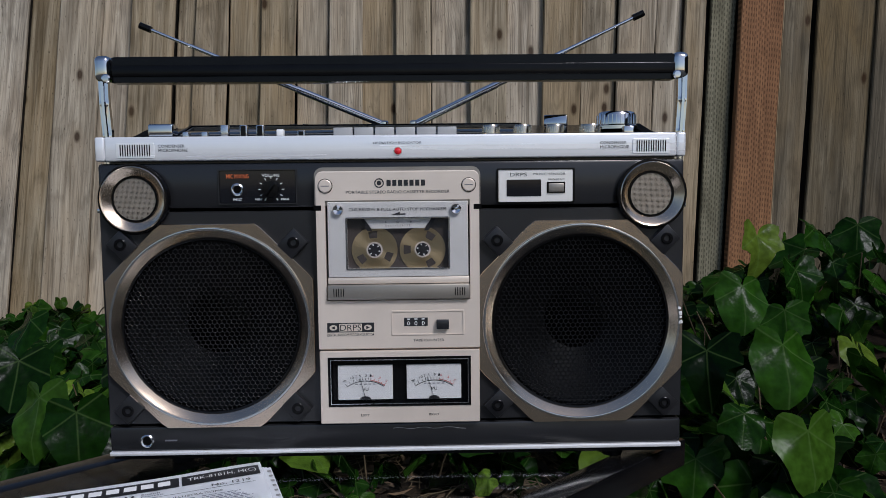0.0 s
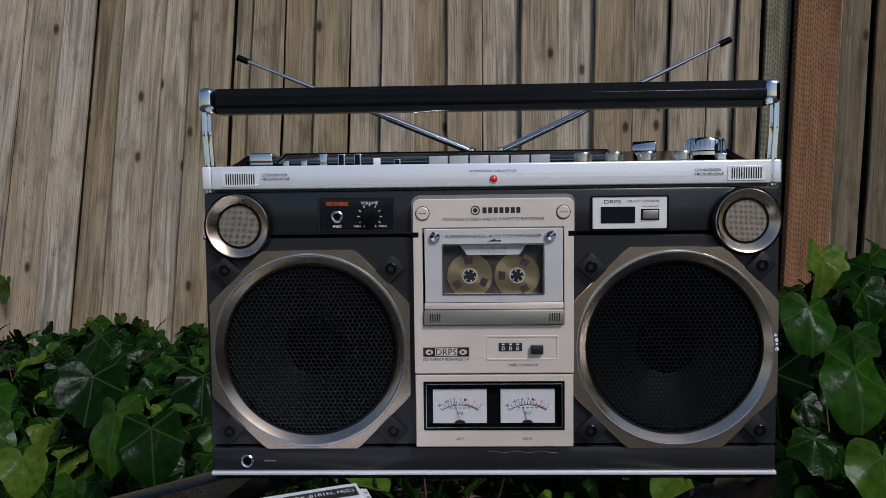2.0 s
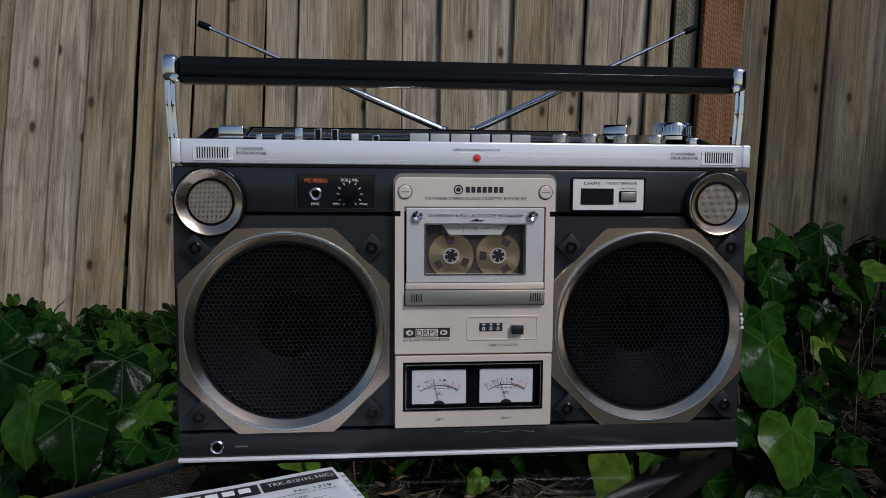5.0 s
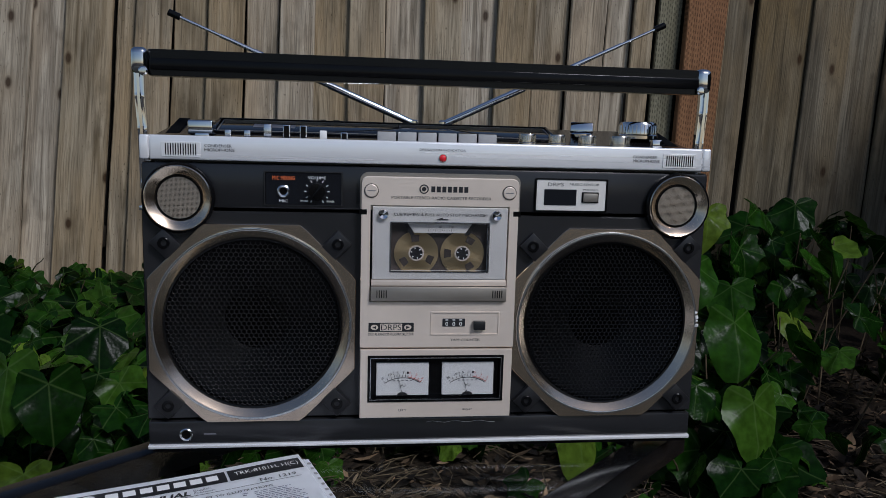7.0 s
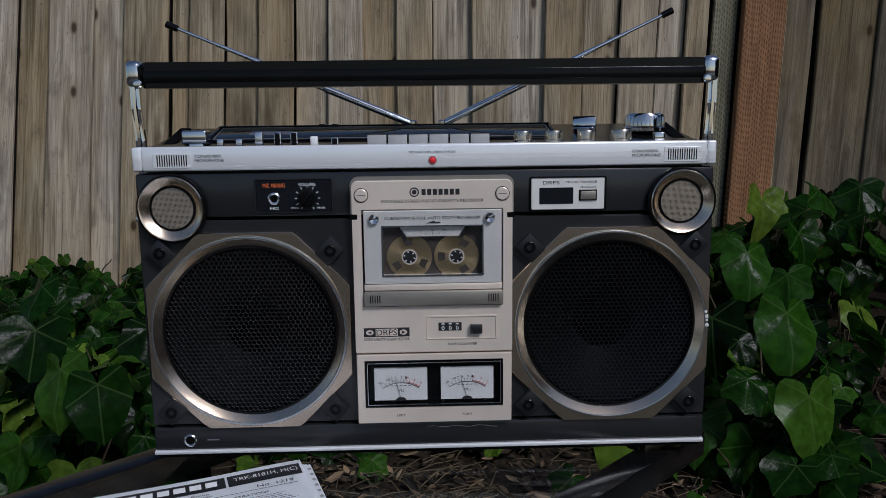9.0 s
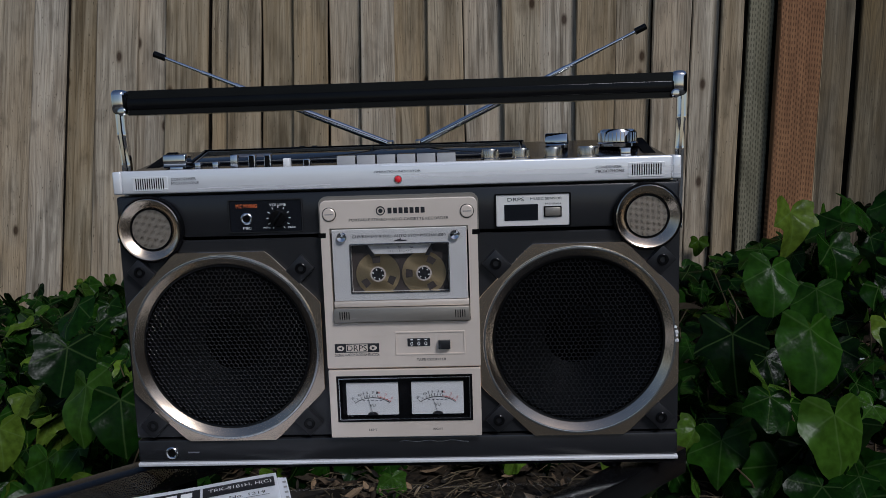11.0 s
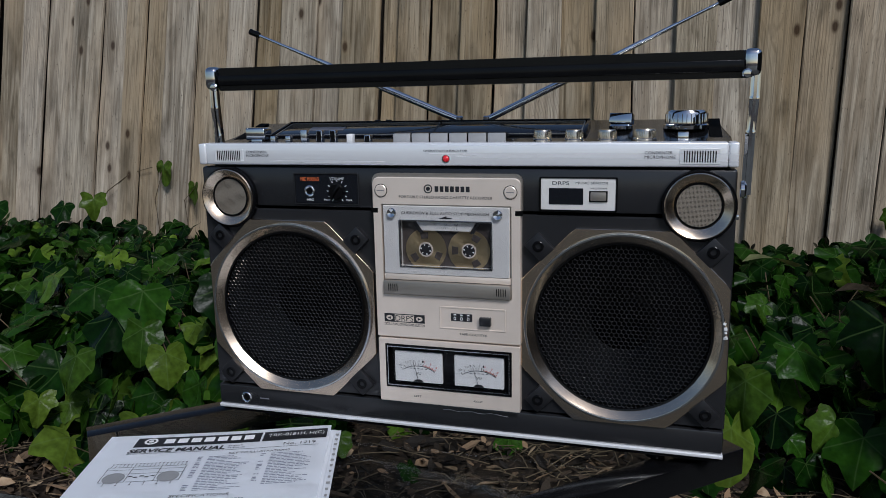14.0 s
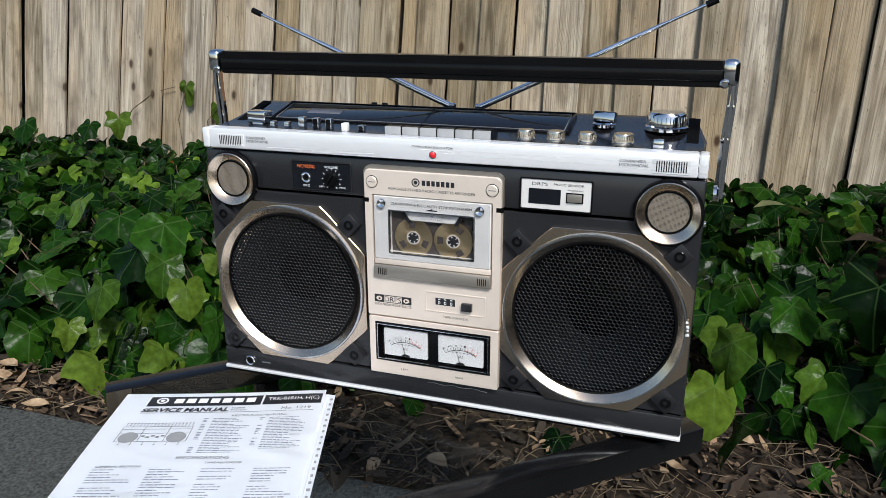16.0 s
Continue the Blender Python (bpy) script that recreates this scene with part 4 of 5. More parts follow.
part("scale_plate", plate([(-0.0265, 0.2230), (-0.0200, 0.2135), (0.0270, 0.2135), (0.0335, 0.2230)], 0.0010, 0.0050, bevel=0.0004), M_DOOR, door, "pale tape scale plate", smooth=False)
for pts in ([(-0.0300, 0.2230), (-0.0235, 0.2115), (-0.0195, 0.2115), (-0.0262, 0.2230)], [(0.0332, 0.2230), (0.0265, 0.2115), (0.0305, 0.2115), (0.0372, 0.2230)]):
    part("scale_side", plate(pts, 0.0016, 0.0050), M_INK, door, smooth=False)
bars([(0.0035 + (i - 5) * 0.0021, 0, 0.00035, 0.0022 if i % 5 == 0 else 0.0014) for i in range(11)], front(0, 0.0008, 0.2162), door, M_INK, "tape_scale")
for tx, xx in (("0", -0.0070), ("50", 0.0035), ("100", 0.0140)):
    lettering(tx, 0.0012 * len(tx), 0.0018, front(xx, 0.0008, 0.2193), door, M_INK)
pane = part("door_pane", plate(rounded(-0.0574, 0.0648, 0.1716, 0.2368, 0.0008), YP - 0.0026, YP - 0.0016, bevel=0.0003), M_CLEAR, door, "clear plastic pane", smooth=False)
pane.visible_shadow = False
lettering("CUE/REVIEW & FULL AUTO STOP MECHANISM", 0.0850, 0.0026, front(0.0035, YP - 0.0011, 0.2306), door, M_INK)
part("arrow", plate([(-0.0020, 0.2257), (0.0055, 0.2282), (0.0055, 0.2268), (0.0105, 0.2268), (0.0105, 0.2257)], YP - 0.0012, YP - 0.0009), M_INK, door, smooth=False)
for x in (-0.0483, 0.0545):
    part("door_screw", lathe([(0.0046, 0), (0.0046, 0.0012), (0.0040, 0.0020), (0.0012, 0.0008), (0, 0.0010)], 28, front(x, YP - 0.0024, 0.2306)), M_CHROME, door, "faceted chrome screw")
part("door_shelf", box(-0.0585, 0.0660, YP - 0.0005, 0.0050, 0.1650, 0.1708, 0.0006), M_CHAMP, door)
lip = part("door_lip", box(-0.0588, 0.0662, YP - 0.0040, 0.0050, 0.1512, 0.1645, 0.0010), M_CHAMP2, door, "darker champagne opening lip")
for x0 in (-0.0535, 0.0530):
    for i in range(5):
        part("groove", box(x0 + i * 0.0021, x0 + i * 0.0021 + 0.0007, YP - 0.0044, YP - 0.003, 0.1545, 0.1615), M_GAP, lip, smooth=False)
for x in (-0.0592, 0.0660):
    scr = part("panel_screw", lathe([(0.0058, 0), (0.0058, 0.0010), (0.0050, 0.0016), (0, 0.0016)], 28, front(x, YP, 0.2513)), M_CHAMP, deck, "champagne slotted screw")
    part("screw_rim", lathe([(0.0064, 0), (0.0064, 0.0006), (0.0058, 0.0006)], 28, front(x, YP, 0.2513)), M_GAP, scr)
    bars([(0, 0, 0.0072, 0.0007)], front(x, YP - 0.00175, 0.2513), scr, M_INKGREY, "slot")

# maker's mark as a plain emblem and plain blocks
part("emblem", lathe([(0.0042, 0), (0.0042, 0.0003), (0.0032, 0.0003), (0.0032, 0)], 24, front(-0.0122, YP - 0.0001, 0.2535), close=True), M_INK, deck)
part("emblem_dot", lathe([(0.0020, 0), (0.0020, 0.0003), (0.0, 0.0003)], 16, front(-0.0122, YP - 0.0001, 0.2535)), M_INK, deck)
for i in range(7):
    bars([(-0.0060 + 0.0050 * i + 0.0021, 0, 0.0036, 0.0052)], front(0, YP - 0.0003, 0.2535), deck, M_INK, "brand_block")
lettering("PORTABLE STEREO RADIO CASSETTE RECORDER", 0.0905, 0.0026, front(0.0040, YP - 0.0002, 0.2457), deck, M_INK)

# tape counter
ct = part("counter_recess", plate(rounded(-0.0036, 0.0612, 0.1185, 0.1408, 0.001), YP - 0.0006, YP + 0.001, rounded(-0.0024, 0.0600, 0.1197, 0.1396, 0.0008), 0.0004), M_CHAMP, radio, "raised frame round the tape counter", smooth=False)
part("counter_window", plate(rounded(0.0078, 0.0288, 0.1268, 0.1343, 0.0003), YP - 0.0004, YP), M_INK, ct, "black three-digit counter", smooth=False)
for i in range(3):
    lettering("0", 0.0026, 0.0036, front(0.0118 + i * 0.0065, YP - 0.0006, 0.1293), ct, M_WHITE, "digit")
    bars([(0, 0, 0.0026, 0.0010)], front(0.0118 + i * 0.0065, YP - 0.0006, 0.1331), ct, M_WHITE, "digit_edge")
part("reset_button", box(0.0365, 0.0475, YP - 0.0045, YP, 0.1243, 0.1325, 0.0006), M_BODY, ct, "grey reset button")
lettering("TAPE COUNTER", 0.0275, 0.0023, front(0.0295, YP - 0.0002, 0.1140), radio, M_INK)
lo = bars([(-0.0395, 0.0262, 0.0415, 0.0085)], front(0, YP - 0.0002, 0.1000), radio, M_INK, "selector_badge")
back_ = lo.matrix_basis.inverted()
bars([(-0.0395, 0.0262, 0.0200, 0.0068)], back_ @ front(0, YP - 0.0004, 0.1000), lo, M_CHAMP, "badge_field")
for sx, d in ((-0.0548, 1), (-0.0243, -1)):
    part("badge_eye", lathe([(0.0034, 0), (0.0, 0.0002)], 24), M_CHAMP, lo, m=back_ @ front(sx, YP - 0.0005, 0.1262) @ Matrix.Diagonal((1, 0.72, 1, 1)))
    part("badge_arrow", plate([(sx - d * 0.0018, 0.1262), (sx + d * 0.0014, 0.1277), (sx + d * 0.0014, 0.1247)], YP - 0.0009, YP - 0.0008), M_INK, lo, smooth=False, m=back_)
lettering("DRPS", 0.0185, 0.0056, back_ @ front(-0.0395, YP - 0.0006, 0.1262), lo, M_INK)
lettering("DIGITAL RANDOM PROGRAM SELECTOR", 0.0415, 0.0026, front(-0.0395, YP - 0.0002, 0.1197), radio, M_INK)

# level meters
vu = part("meter_panel", plate(rounded(PX0 + 0.0003, PX1 - 0.0005, 0.0388, 0.1050, 0.0012), YP, 0.0075, rounded(-0.0605, 0.0668, 0.0545, 0.0993, 0.0004), 0.0008), M_CHAMP, radio, "champagne level meter panel", smooth=False)
part("meter_frame", plate(rounded(-0.0605, 0.0668, 0.0545, 0.0993, 0.0004), YP - 0.0008, 0.0060, rounded(-0.0580, 0.0643, 0.0570, 0.0968, 0.0004), 0.0004), M_BLACK, vu, "black meter frame", smooth=False)
part("frame_edge", plate(rounded(-0.0584, 0.0647, 0.0566, 0.0972, 0.0004), YP - 0.0012, YP, rounded(-0.0577, 0.0640, 0.0573, 0.0965, 0.0004), 0.0002), M_LIP, vu, "worn bright edge", smooth=False)
part("meter_well", box(-0.0590, 0.0652, 0.0050, 0.0072, 0.0558, 0.0980), M_BLACK, vu, smooth=False)
for cx, lab in ((-0.0278, "LEFT"), (0.0337, "RIGHT")):
    z0, z1 = 0.0598, 0.0908
    me_ = part("level_meter", plate(rounded(cx - 0.0245, cx + 0.0245, z0, z1, 0.0006), 0.0020, 0.0050, bevel=0.0003), M_FACE, vu, "white level meter face", smooth=False)
    fy = 0.0018
    ox, oz, R = cx, z0 - 0.012, 0.0290
    rot = lambda a: front(ox, fy, oz, a)
    bm = bmesh.new()
    for a in range(-34, 35, 2):
        box(-0.00058, 0.00058, R - 0.0003, R + 0.0003, 0, 0.00005, bm=bm, m=rot(a))
    part("arc", bm, M_INK, me_, smooth=False)
    bm = bmesh.new()
    for i, a in enumerate((34, 27, 20, 14, 10, 5, 0, -5, -9)):
        box(-0.00022, 0.00022, R + 0.0008, R + (0.0034 if i % 2 else 0.0028), 0, 0.00005, bm=bm, m=rot(a))
    part("ticks", bm, M_INK, me_, smooth=False)
    bm = bmesh.new()
    for a in range(-34, -8, 2):
        box(-0.00060, 0.00060, R + 0.0008, R + 0.0014, 0, 0.00005, bm=bm, m=rot(a))
    for a in (-15, -22, -28, -34):
        box(-0.00025, 0.00025, R + 0.0010, R + 0.0032, 0, 0.00005, bm=bm, m=rot(a))
    part("red_scale", bm, M_RED, me_, smooth=False)
    for tx, a, mt in (("20", 33, M_INK), ("10", 20, M_INK), ("7", 14, M_INK), ("5", 8, M_INK), ("3", -1, M_INK), ("1", -8, M_INK), ("0", -11, M_RED), ("3", -22, M_RED), ("5", -33, M_RED)):
        lettering(tx, 0.0016 * len(tx), 0.0022, rot(a) @ pose(0, R + 0.0052, 0.0001), me_, mt, "numeral")
    bars([(-0.008 + 0.004 * i, 0.0, 0.0022, 0.0008) for i in range(5)], front(cx, fy - 0.0001, z0 + 0.0142), me_, M_INKGREY, "small_scale")
    lettering("VU", 0.0054, 0.0028, front(cx, fy - 0.0001, z0 + 0.0095), me_, M_INK)
    part("needle", tube([(cx, fy - 0.0006, z0 + 0.001), (cx - (0.0048 if cx < 0 else 0.0058), fy - 0.0006, z0 + 0.0205)], 0.00022, 0.00015, 5), M_INK, me_, "fine black needle")
    part("needle_hub", plate([(cx + 0.0050 * math.cos(radians(a)), z0 + 0.0002 + 0.0030 * math.sin(radians(a))) for a in range(0, 181, 15)], fy - 0.0014, fy), M_INK, me_, smooth=False)
    lettering(lab, 0.0013 * len(lab) + 0.0025, 0.0020, front(cx, YP - 0.0002, 0.0465), radio, M_INK)
    pn = part("meter_pane", plate(rounded(cx - 0.0248, cx + 0.0248, z0 - 0.0003, z1 + 0.0003, 0.0006), -0.0006, 0.0002), M_CLEAR, vu, "clear meter window", smooth=False)
    pn.visible_shadow = False

# headphone socket and scratches on the base
part("phone_socket", lathe([(0.0060, 0), (0.0060, 0.0012), (0.0050, 0.0020), (0.0040, 0.0014), (0.0037, -0.0005), (0, -0.0005)], 28, front(-0.2250, YF - 0.0015, 0.0240)), M_LIP, radio, "chrome headphone socket")
part("phone_hole", lathe([(0.0037, 0), (0, 0)], 24, front(-0.2250, YF - 0.0020, 0.0240)), M_GAP, radio)
bars([(-0.2040, 0.0, 0.0110, 0.0014)], front(0, YF - 0.0016, 0.0240), radio, M_INKGREY, "faint_print")
part("scratch", tube([(-0.004 + 0.006 * i, YF - 0.0015, 0.0318 + 0.0008 * math.sin(i * 1.7) - (0.001 if i > 10 else 0)) for i in range(12)], 0.0002, 0.0003, 4), M_WIRE, radio, "pale scuff in the paint")

# ---- service manual ----
def manual():
    man = thing("service_manual", "open white paper service manual lying on the glass", "booklet", at=pose(-0.1225, -0.0015, -0.003, 0, 0, 19.3))
    W, H = 0.2245, 0.310
    for i, (dx, dz) in enumerate(((0.0095, 0.0), (0.006, 0.0010), (0.003, 0.0020))):
        part("page", box(-W + dx, dx, -H, -0.001 * i, dz - 0.001, dz - 0.0001), M_PAPER2, man, "inner page showing at the edge", smooth=False)
    bm = bmesh.new()
    nx, ny = 24, 24
    top = []
    for j in range(ny + 1):
        row = []
        for i in range(nx + 1):
            u, v = i / nx, j / ny
            z = 0.0030 + 0.0010 * math.sin(math.pi * v) * u + 0.003 * math.exp(-((1 - u) ** 2 + v * v) * 12) + 0.0004 * math.sin(5 * v + 2 * u)
            row.append(bm.verts.new((-W * (1 - u), -H * v, z)))
        top.append(row)
    for a, b in zip(top, top[1:]):
        for i in range(nx):
            bm.faces.new((b[i], b[i + 1], a[i + 1], a[i]))
    bmesh.ops.solidify(bm, geom=bm.faces[:], thickness=0.0003)
    sh = part("cover_sheet", bm, M_PAPER, man, "white printed front sheet")

    def z_at(u, v):
        return 0.0030 + 0.0010 * math.sin(math.pi * v) * u + 0.003 * math.exp(-((1 - u) ** 2 + v * v) * 12) + 0.0004 * math.sin(5 * v + 2 * u) + 0.0005

    def drape(ob):
        for vt in ob.data.vertices:
            w = ob.matrix_basis @ vt.co
            vt.co.z += z_at(1 + w.x / W, -w.y / H)
        return ob

    def block(x, y, w, h, mat, name, up=0.0, n=14):
        bm = bmesh.new()
        ps = [[bm.verts.new((x + w * (i / n - 0.5), y + h * (k - 0.5), up)) for i in range(n + 1)] for k in (0, 1)]
        for i in range(n):
            bm.faces.new((ps[0][i], ps[0][i + 1], ps[1][i + 1], ps[1][i]))
        return drape(part(name, bm, mat, man, smooth=False))

    def words(t, x, y, w, h, mat=M_INK, up=0.0002):
        return drape(lettering(t, w, h, pose(x, y, up), man, mat))
    block(-W * 0.585, -0.0185, W * 0.555, 0.0205, M_INK, "title_band")
    block(-W * 0.155, -0.0185, W * 0.285, 0.0205, M_INK, "model_band")
    words("TRK-8181H, H(C)", -W * 0.150, -0.0185, W * 0.250, 0.0086, M_WHITE, 0.0005)
    drape(lettering("SERVICE MANUAL", W * 0.420, 0.0082, pose(-W * 0.660, -0.0375, 0.0002), man, M_INK, bold=0.035, shear=0.18))
    words("English\nFran\u00e7ais", -W * 0.400, -0.0370, W * 0.075, 0.0080, M_INKGREY)
    words("No. 1219", -W * 0.125, -0.0375, W * 0.140, 0.0052)
    block(-W * 0.455, -0.0430, W * 0.83, 0.0006, M_INK, "rule")
    # maker's mark: plain emblem and blocks
    em = part("emblem", lathe([(0.0066, 0.0004), (0.0066, 0.0006), (0.0044, 0.0006), (0.0044, 0.0004)], 24, pose(-W * 0.795, -0.0185, 0.0005), close=True), M_WHITE, man)
    drape(em)
    drape(part("emblem_dot", lathe([(0.0026, 0.0006), (0, 0.0006)], 16, pose(-W * 0.795, -0.0185, 0.0005)), M_WHITE, man))
    for i in range(7):
        drape(bars([(-W * 0.735 + 0.0132 * i + 0.005, -0.0185, 0.0098, 0.0098)], pose(0, 0, 0.0005), man, M_WHITE, "brand_block"))
    words("KEY TO ILLUSTRATIONS", -W * 0.290, -0.0510, W * 0.260, 0.0036)
    words("SPECIFICATIONS", -W * 0.460, -0.1285, W * 0.230, 0.0044)
    words("GENERAL SECTION", -W * 0.800, -0.1420, W * 0.190, 0.0030)
    words("TAPE RECORDER", -W * 0.360, -0.1370, W * 0.160, 0.0030)
    r = random.Random(3)
    rects = []
    for col, rows, x0 in ((0, 22, -W * 0.500), (1, 20, -W * 0.235)):
        for i in range(rows):
            w = W * r.uniform(0.08, 0.19)
            y = -0.0565 - i * 0.0030
            rects.append((x0 + w / 2, y, w, 0.0009))
            if r.random() < 0.75:
                rects.append((x0 - 0.0075, y, 0.0048, 0.0012))
    for x0, w0 in ((-W * 0.90, 0.20), (-W * 0.66, 0.17), (-W * 0.44, 0.16), (-W * 0.22, 0.20)):
        for i in range(38):
            if r.random() < 0.85:
                w = W * w0 * r.uniform(0.4, 0.95)
                rects.append((x0 + w / 2, -0.1470 - i * 0.0040, w, 0.0010))
    words_ = []
    for x, y, w, h in rects:
        p, q = x - w / 2, x + w / 2
        while p < q - 0.0008:
            e = min(q, p + r.uniform(0.0022, 0.0075))
            words_.append(((p + e) / 2, y, e - p, h * r.uniform(0.85, 1.35)))
            p = e + r.uniform(0.0008, 0.0014)
    drape(bars(words_, pose(0, 0, 0.0001), man, M_PRINT, "small_print"))
    # line drawing of the recorder
    cx, cy = -W * 0.735, -0.0840
    lines = []
    for y in (-0.015, 0.0, 0.008, 0.013):
        lines.append((cx, cy + y, 0.072, 0.0005))
    for x in (-0.036, -0.013, 0.013, 0.036):
        lines.append((cx + x, cy - 0.001, 0.0005, 0.028))
    for i in range(20):
        lines.append((cx - 0.034 + i * 0.0036, cy + 0.0160, 0.0004, 0.0050))
        lines.append((cx - 0.034 + i * 0.0036, cy + 0.0195, 0.0016, 0.0012))
    for i in range(6):
        lines.append((cx - 0.03 + i * 0.012, cy - 0.0205, 0.0016, 0.0012))
        lines.append((cx - 0.03 + i * 0.012, cy - 0.0165, 0.0004, 0.0050))
    for i in range(5):
        lines.append((cx - 0.010 + i * 0.005, cy - 0.005 - 0.002 * (i % 2), 0.0035, 0.0020))
    drape(bars(lines, pose(0, 0, 0.0001), man, M_INK, "drawing_lines"))
    for sx in (-1, 1):
        drape(part("drawn_speaker", lathe([(0.0098, 0), (0, 0)], 28, pose(cx + sx * 0.0245, cy - 0.0075, 0.0002)), M_WIRE, man))
    # marks showing on the page behind, along its right edge
    bars([(0.0065, -0.012 - 0.011 * i, 0.0022 + 0.0015 * r.random(), 0.004) for i in range(22)], pose(0, 0, 0.0012), man, M_WIRE, "edge_marks")
    return man


manual()

# ---- ivy ----
def leaf_data(seed, lobes, size=1.0, segments=4):
    """A lobed leaf about one unit long: foot at the origin, tip along +y, cupped and wavy; returns vertices, faces and uvs."""
    r = random.Random(seed)
    tips = {5: [(-112, 0.62), (-58, 0.80), (0, 1.0), (58, 0.80), (112, 0.62)], 3: [(-100, 0.60), (-46, 0.80), (0, 1.0), (46, 0.80), (100, 0.60)], 1: [(-115, 0.50), (-62, 0.62), (0, 1.0), (62, 0.62), (115, 0.50)]}[lobes]
    tips = [(a + r.uniform(-6, 6), d * r.uniform(0.93, 1.07)) for a, d in tips]
    wide = {5: 62.0, 3: 80.0, 1: 105.0}[lobes]
    outline = []
    for a in range(-160, 161, 10):
        d = sum((e * math.exp(-abs(a - c) / wide)) ** 9 for c, e in tips) ** (1 / 9)
        if abs(a) > 130:
            d *= 1.0 - 0.45 * (abs(a) - 130) / 30
        outline.append((a, d * r.uniform(0.985, 1.015)))
    cup, bend, tw, wav = r.uniform(-0.38, 0.25), r.uniform(0.15, 0.85), r.uniform(-0.6, 0.6), r.uniform(0.03, 0.085)
    ph = r.uniform(0, 6)

    def shape(x, y):
        rr = math.hypot(x, y)
        z = cup * abs(x) * 0.9 - bend * y * abs(y) * 0.5 + tw * x * y * 0.6 + wav * math.sin(5 * math.atan2(x, y + 0.01) + ph) * rr + 0.035 * math.sin(7.0 * y + 2.0 * abs(x) + ph)
        return (x * 0.95, y, z)
    verts, faces, uvs = [shape(0, 0)], [], [(0.5, 0.0)]
    n = len(outline)
    for f in (0.34, 0.68, 1.0):
        for a, d in outline:
            x, y = d * f * math.sin(radians(a)), d * f * math.cos(radians(a))
            verts.append(shape(x, y))
            uvs.append((0.5 + x * 0.5, y * 0.5))
    for i in range(n - 1):
        faces.append((0, 1 + i + 1, 1 + i))
        for k in (0, n):
            faces.append((1 + k + i, 1 + k + i + 1, 1 + k + n + i + 1, 1 + k + n + i))
    return verts, faces, uvs


def mesh_from(name, verts, faces, uvs, mat):
    me = bpy.data.meshes.new(name)
    me.from_pydata(verts, [], faces)
    uvl = me.uv_layers.new(name="UVMap")
    idx = np.zeros(len(me.loops), dtype=np.int32)
    me.loops.foreach_get("vertex_index", idx)
    uvl.data.foreach_set("uv", np.array(uvs, dtype=np.float32)[idx].ravel())
    me.materials.append(mat)
    me.polygons.foreach_set("use_smooth", [True] * len(me.polygons))
    return me


KINDS = [leaf_data(i, (1, 3, 5, 5, 3, 1, 3, 5)[i]) for i in range(8)]
LEAF = [mesh_from("leaf", *k, M_IVY) for k in KINDS]
PALE = [mesh_from("leaf", *k, M_IVYPALE) for k in KINDS]


def ivy_top(x, y):
    """Height of the ivy's upper surface over the bed, or None where the ground is bare."""
    n1 = noise.noise((x * 1.7, y * 1.7, 4.0))
    edge = 0.62 + 0.10 * n1
    if -0.45 < x < 0.45:
        edge = 1.02 + 0.15 * n1
    elif x >= 0.45:
        edge = 0.80 + 0.1 * n1 - 0.12 * min(1, max(0, (x - 0.55) / 0.3))
    if y < edge:
        return None
    if x < 0.1:
        h = -0.24 + 0.035 * n1 - 0.03 * max(0, (y - 2.0))
    else:
        mound = math.exp(-((x - 1.35) / 0.55) ** 2 - ((y - 1.55) / 0.75) ** 2)
        h = -0.27 + 0.36 * mound + 0.04 * n1
    rise = min(1, (y - edge) / 0.28)
    g = ground_height(x, y)
    return g + 0.05 + (h - g - 0.05) * math.sqrt(rise)


def leaf_pose(r, p, size, lean):
    """Blades face the light: up and towards the open side, tips drooping forward."""
    yaw = r.uniform(-115, 115) + 180
    return Matrix.Translation(p) @ pose(0, 0, 0, 0, 0, yaw) @ pose(0, 0, 0, lean, 0, 0) @ pose(0, 0, 0, 0, r.uniform(-48, 48), 0) @ Matrix.Scale(size, 4)


ivy = thing("ivy", "dense glossy green ivy with large lobed leaves", "ivy")
r = random.Random(11)
near, far = [], []
tries = 0
while len(near) + len(far) < 3000 and tries < 90000:
    tries += 1
    x, y = r.uniform(-4.2, 3.4), 0.55 + 1.95 * r.random() ** 1.25
    top = ivy_top(x, y)
    if top is None or (x < -2.4 and y < 1.2) or abs(x) > 1.2 + y:
        continue
    depth = r.random() ** 1.5
    g = ground_height(x, y)
    z = top - depth * max(0.02, (top - g) * 0.85)
    # the far corner of the bed is thin and bare low down
    if x > 0.60 * (y + 0.67) and z < -0.02 and r.random() < 0.78:
        continue
    size = r.uniform(0.055, 0.120) * (1.0 if depth < 0.5 else 0.85)
    if r.random() < 0.12:
        size *= 0.55
    lean = -r.uniform(2, 72)
    item = (r.randrange(8), leaf_pose(r, (x, y, z), size, lean))
    if depth < 0.45 and len(near) < 290 and ((-1.15 < x < -0.35 and y < 1.35) or (0.45 < x < 1.25 and y < 1.6)):
        near.append(item)
    else:
        far.append(item)
for k, m in near:
    young = m.translation.x < -0.80 and m.translation.y < 1.05 and r.random() < 0.32
    ob = new("leaf", (PALE if young else LEAF)[k])
    ob.parent = ivy
    ob.matrix_basis = m
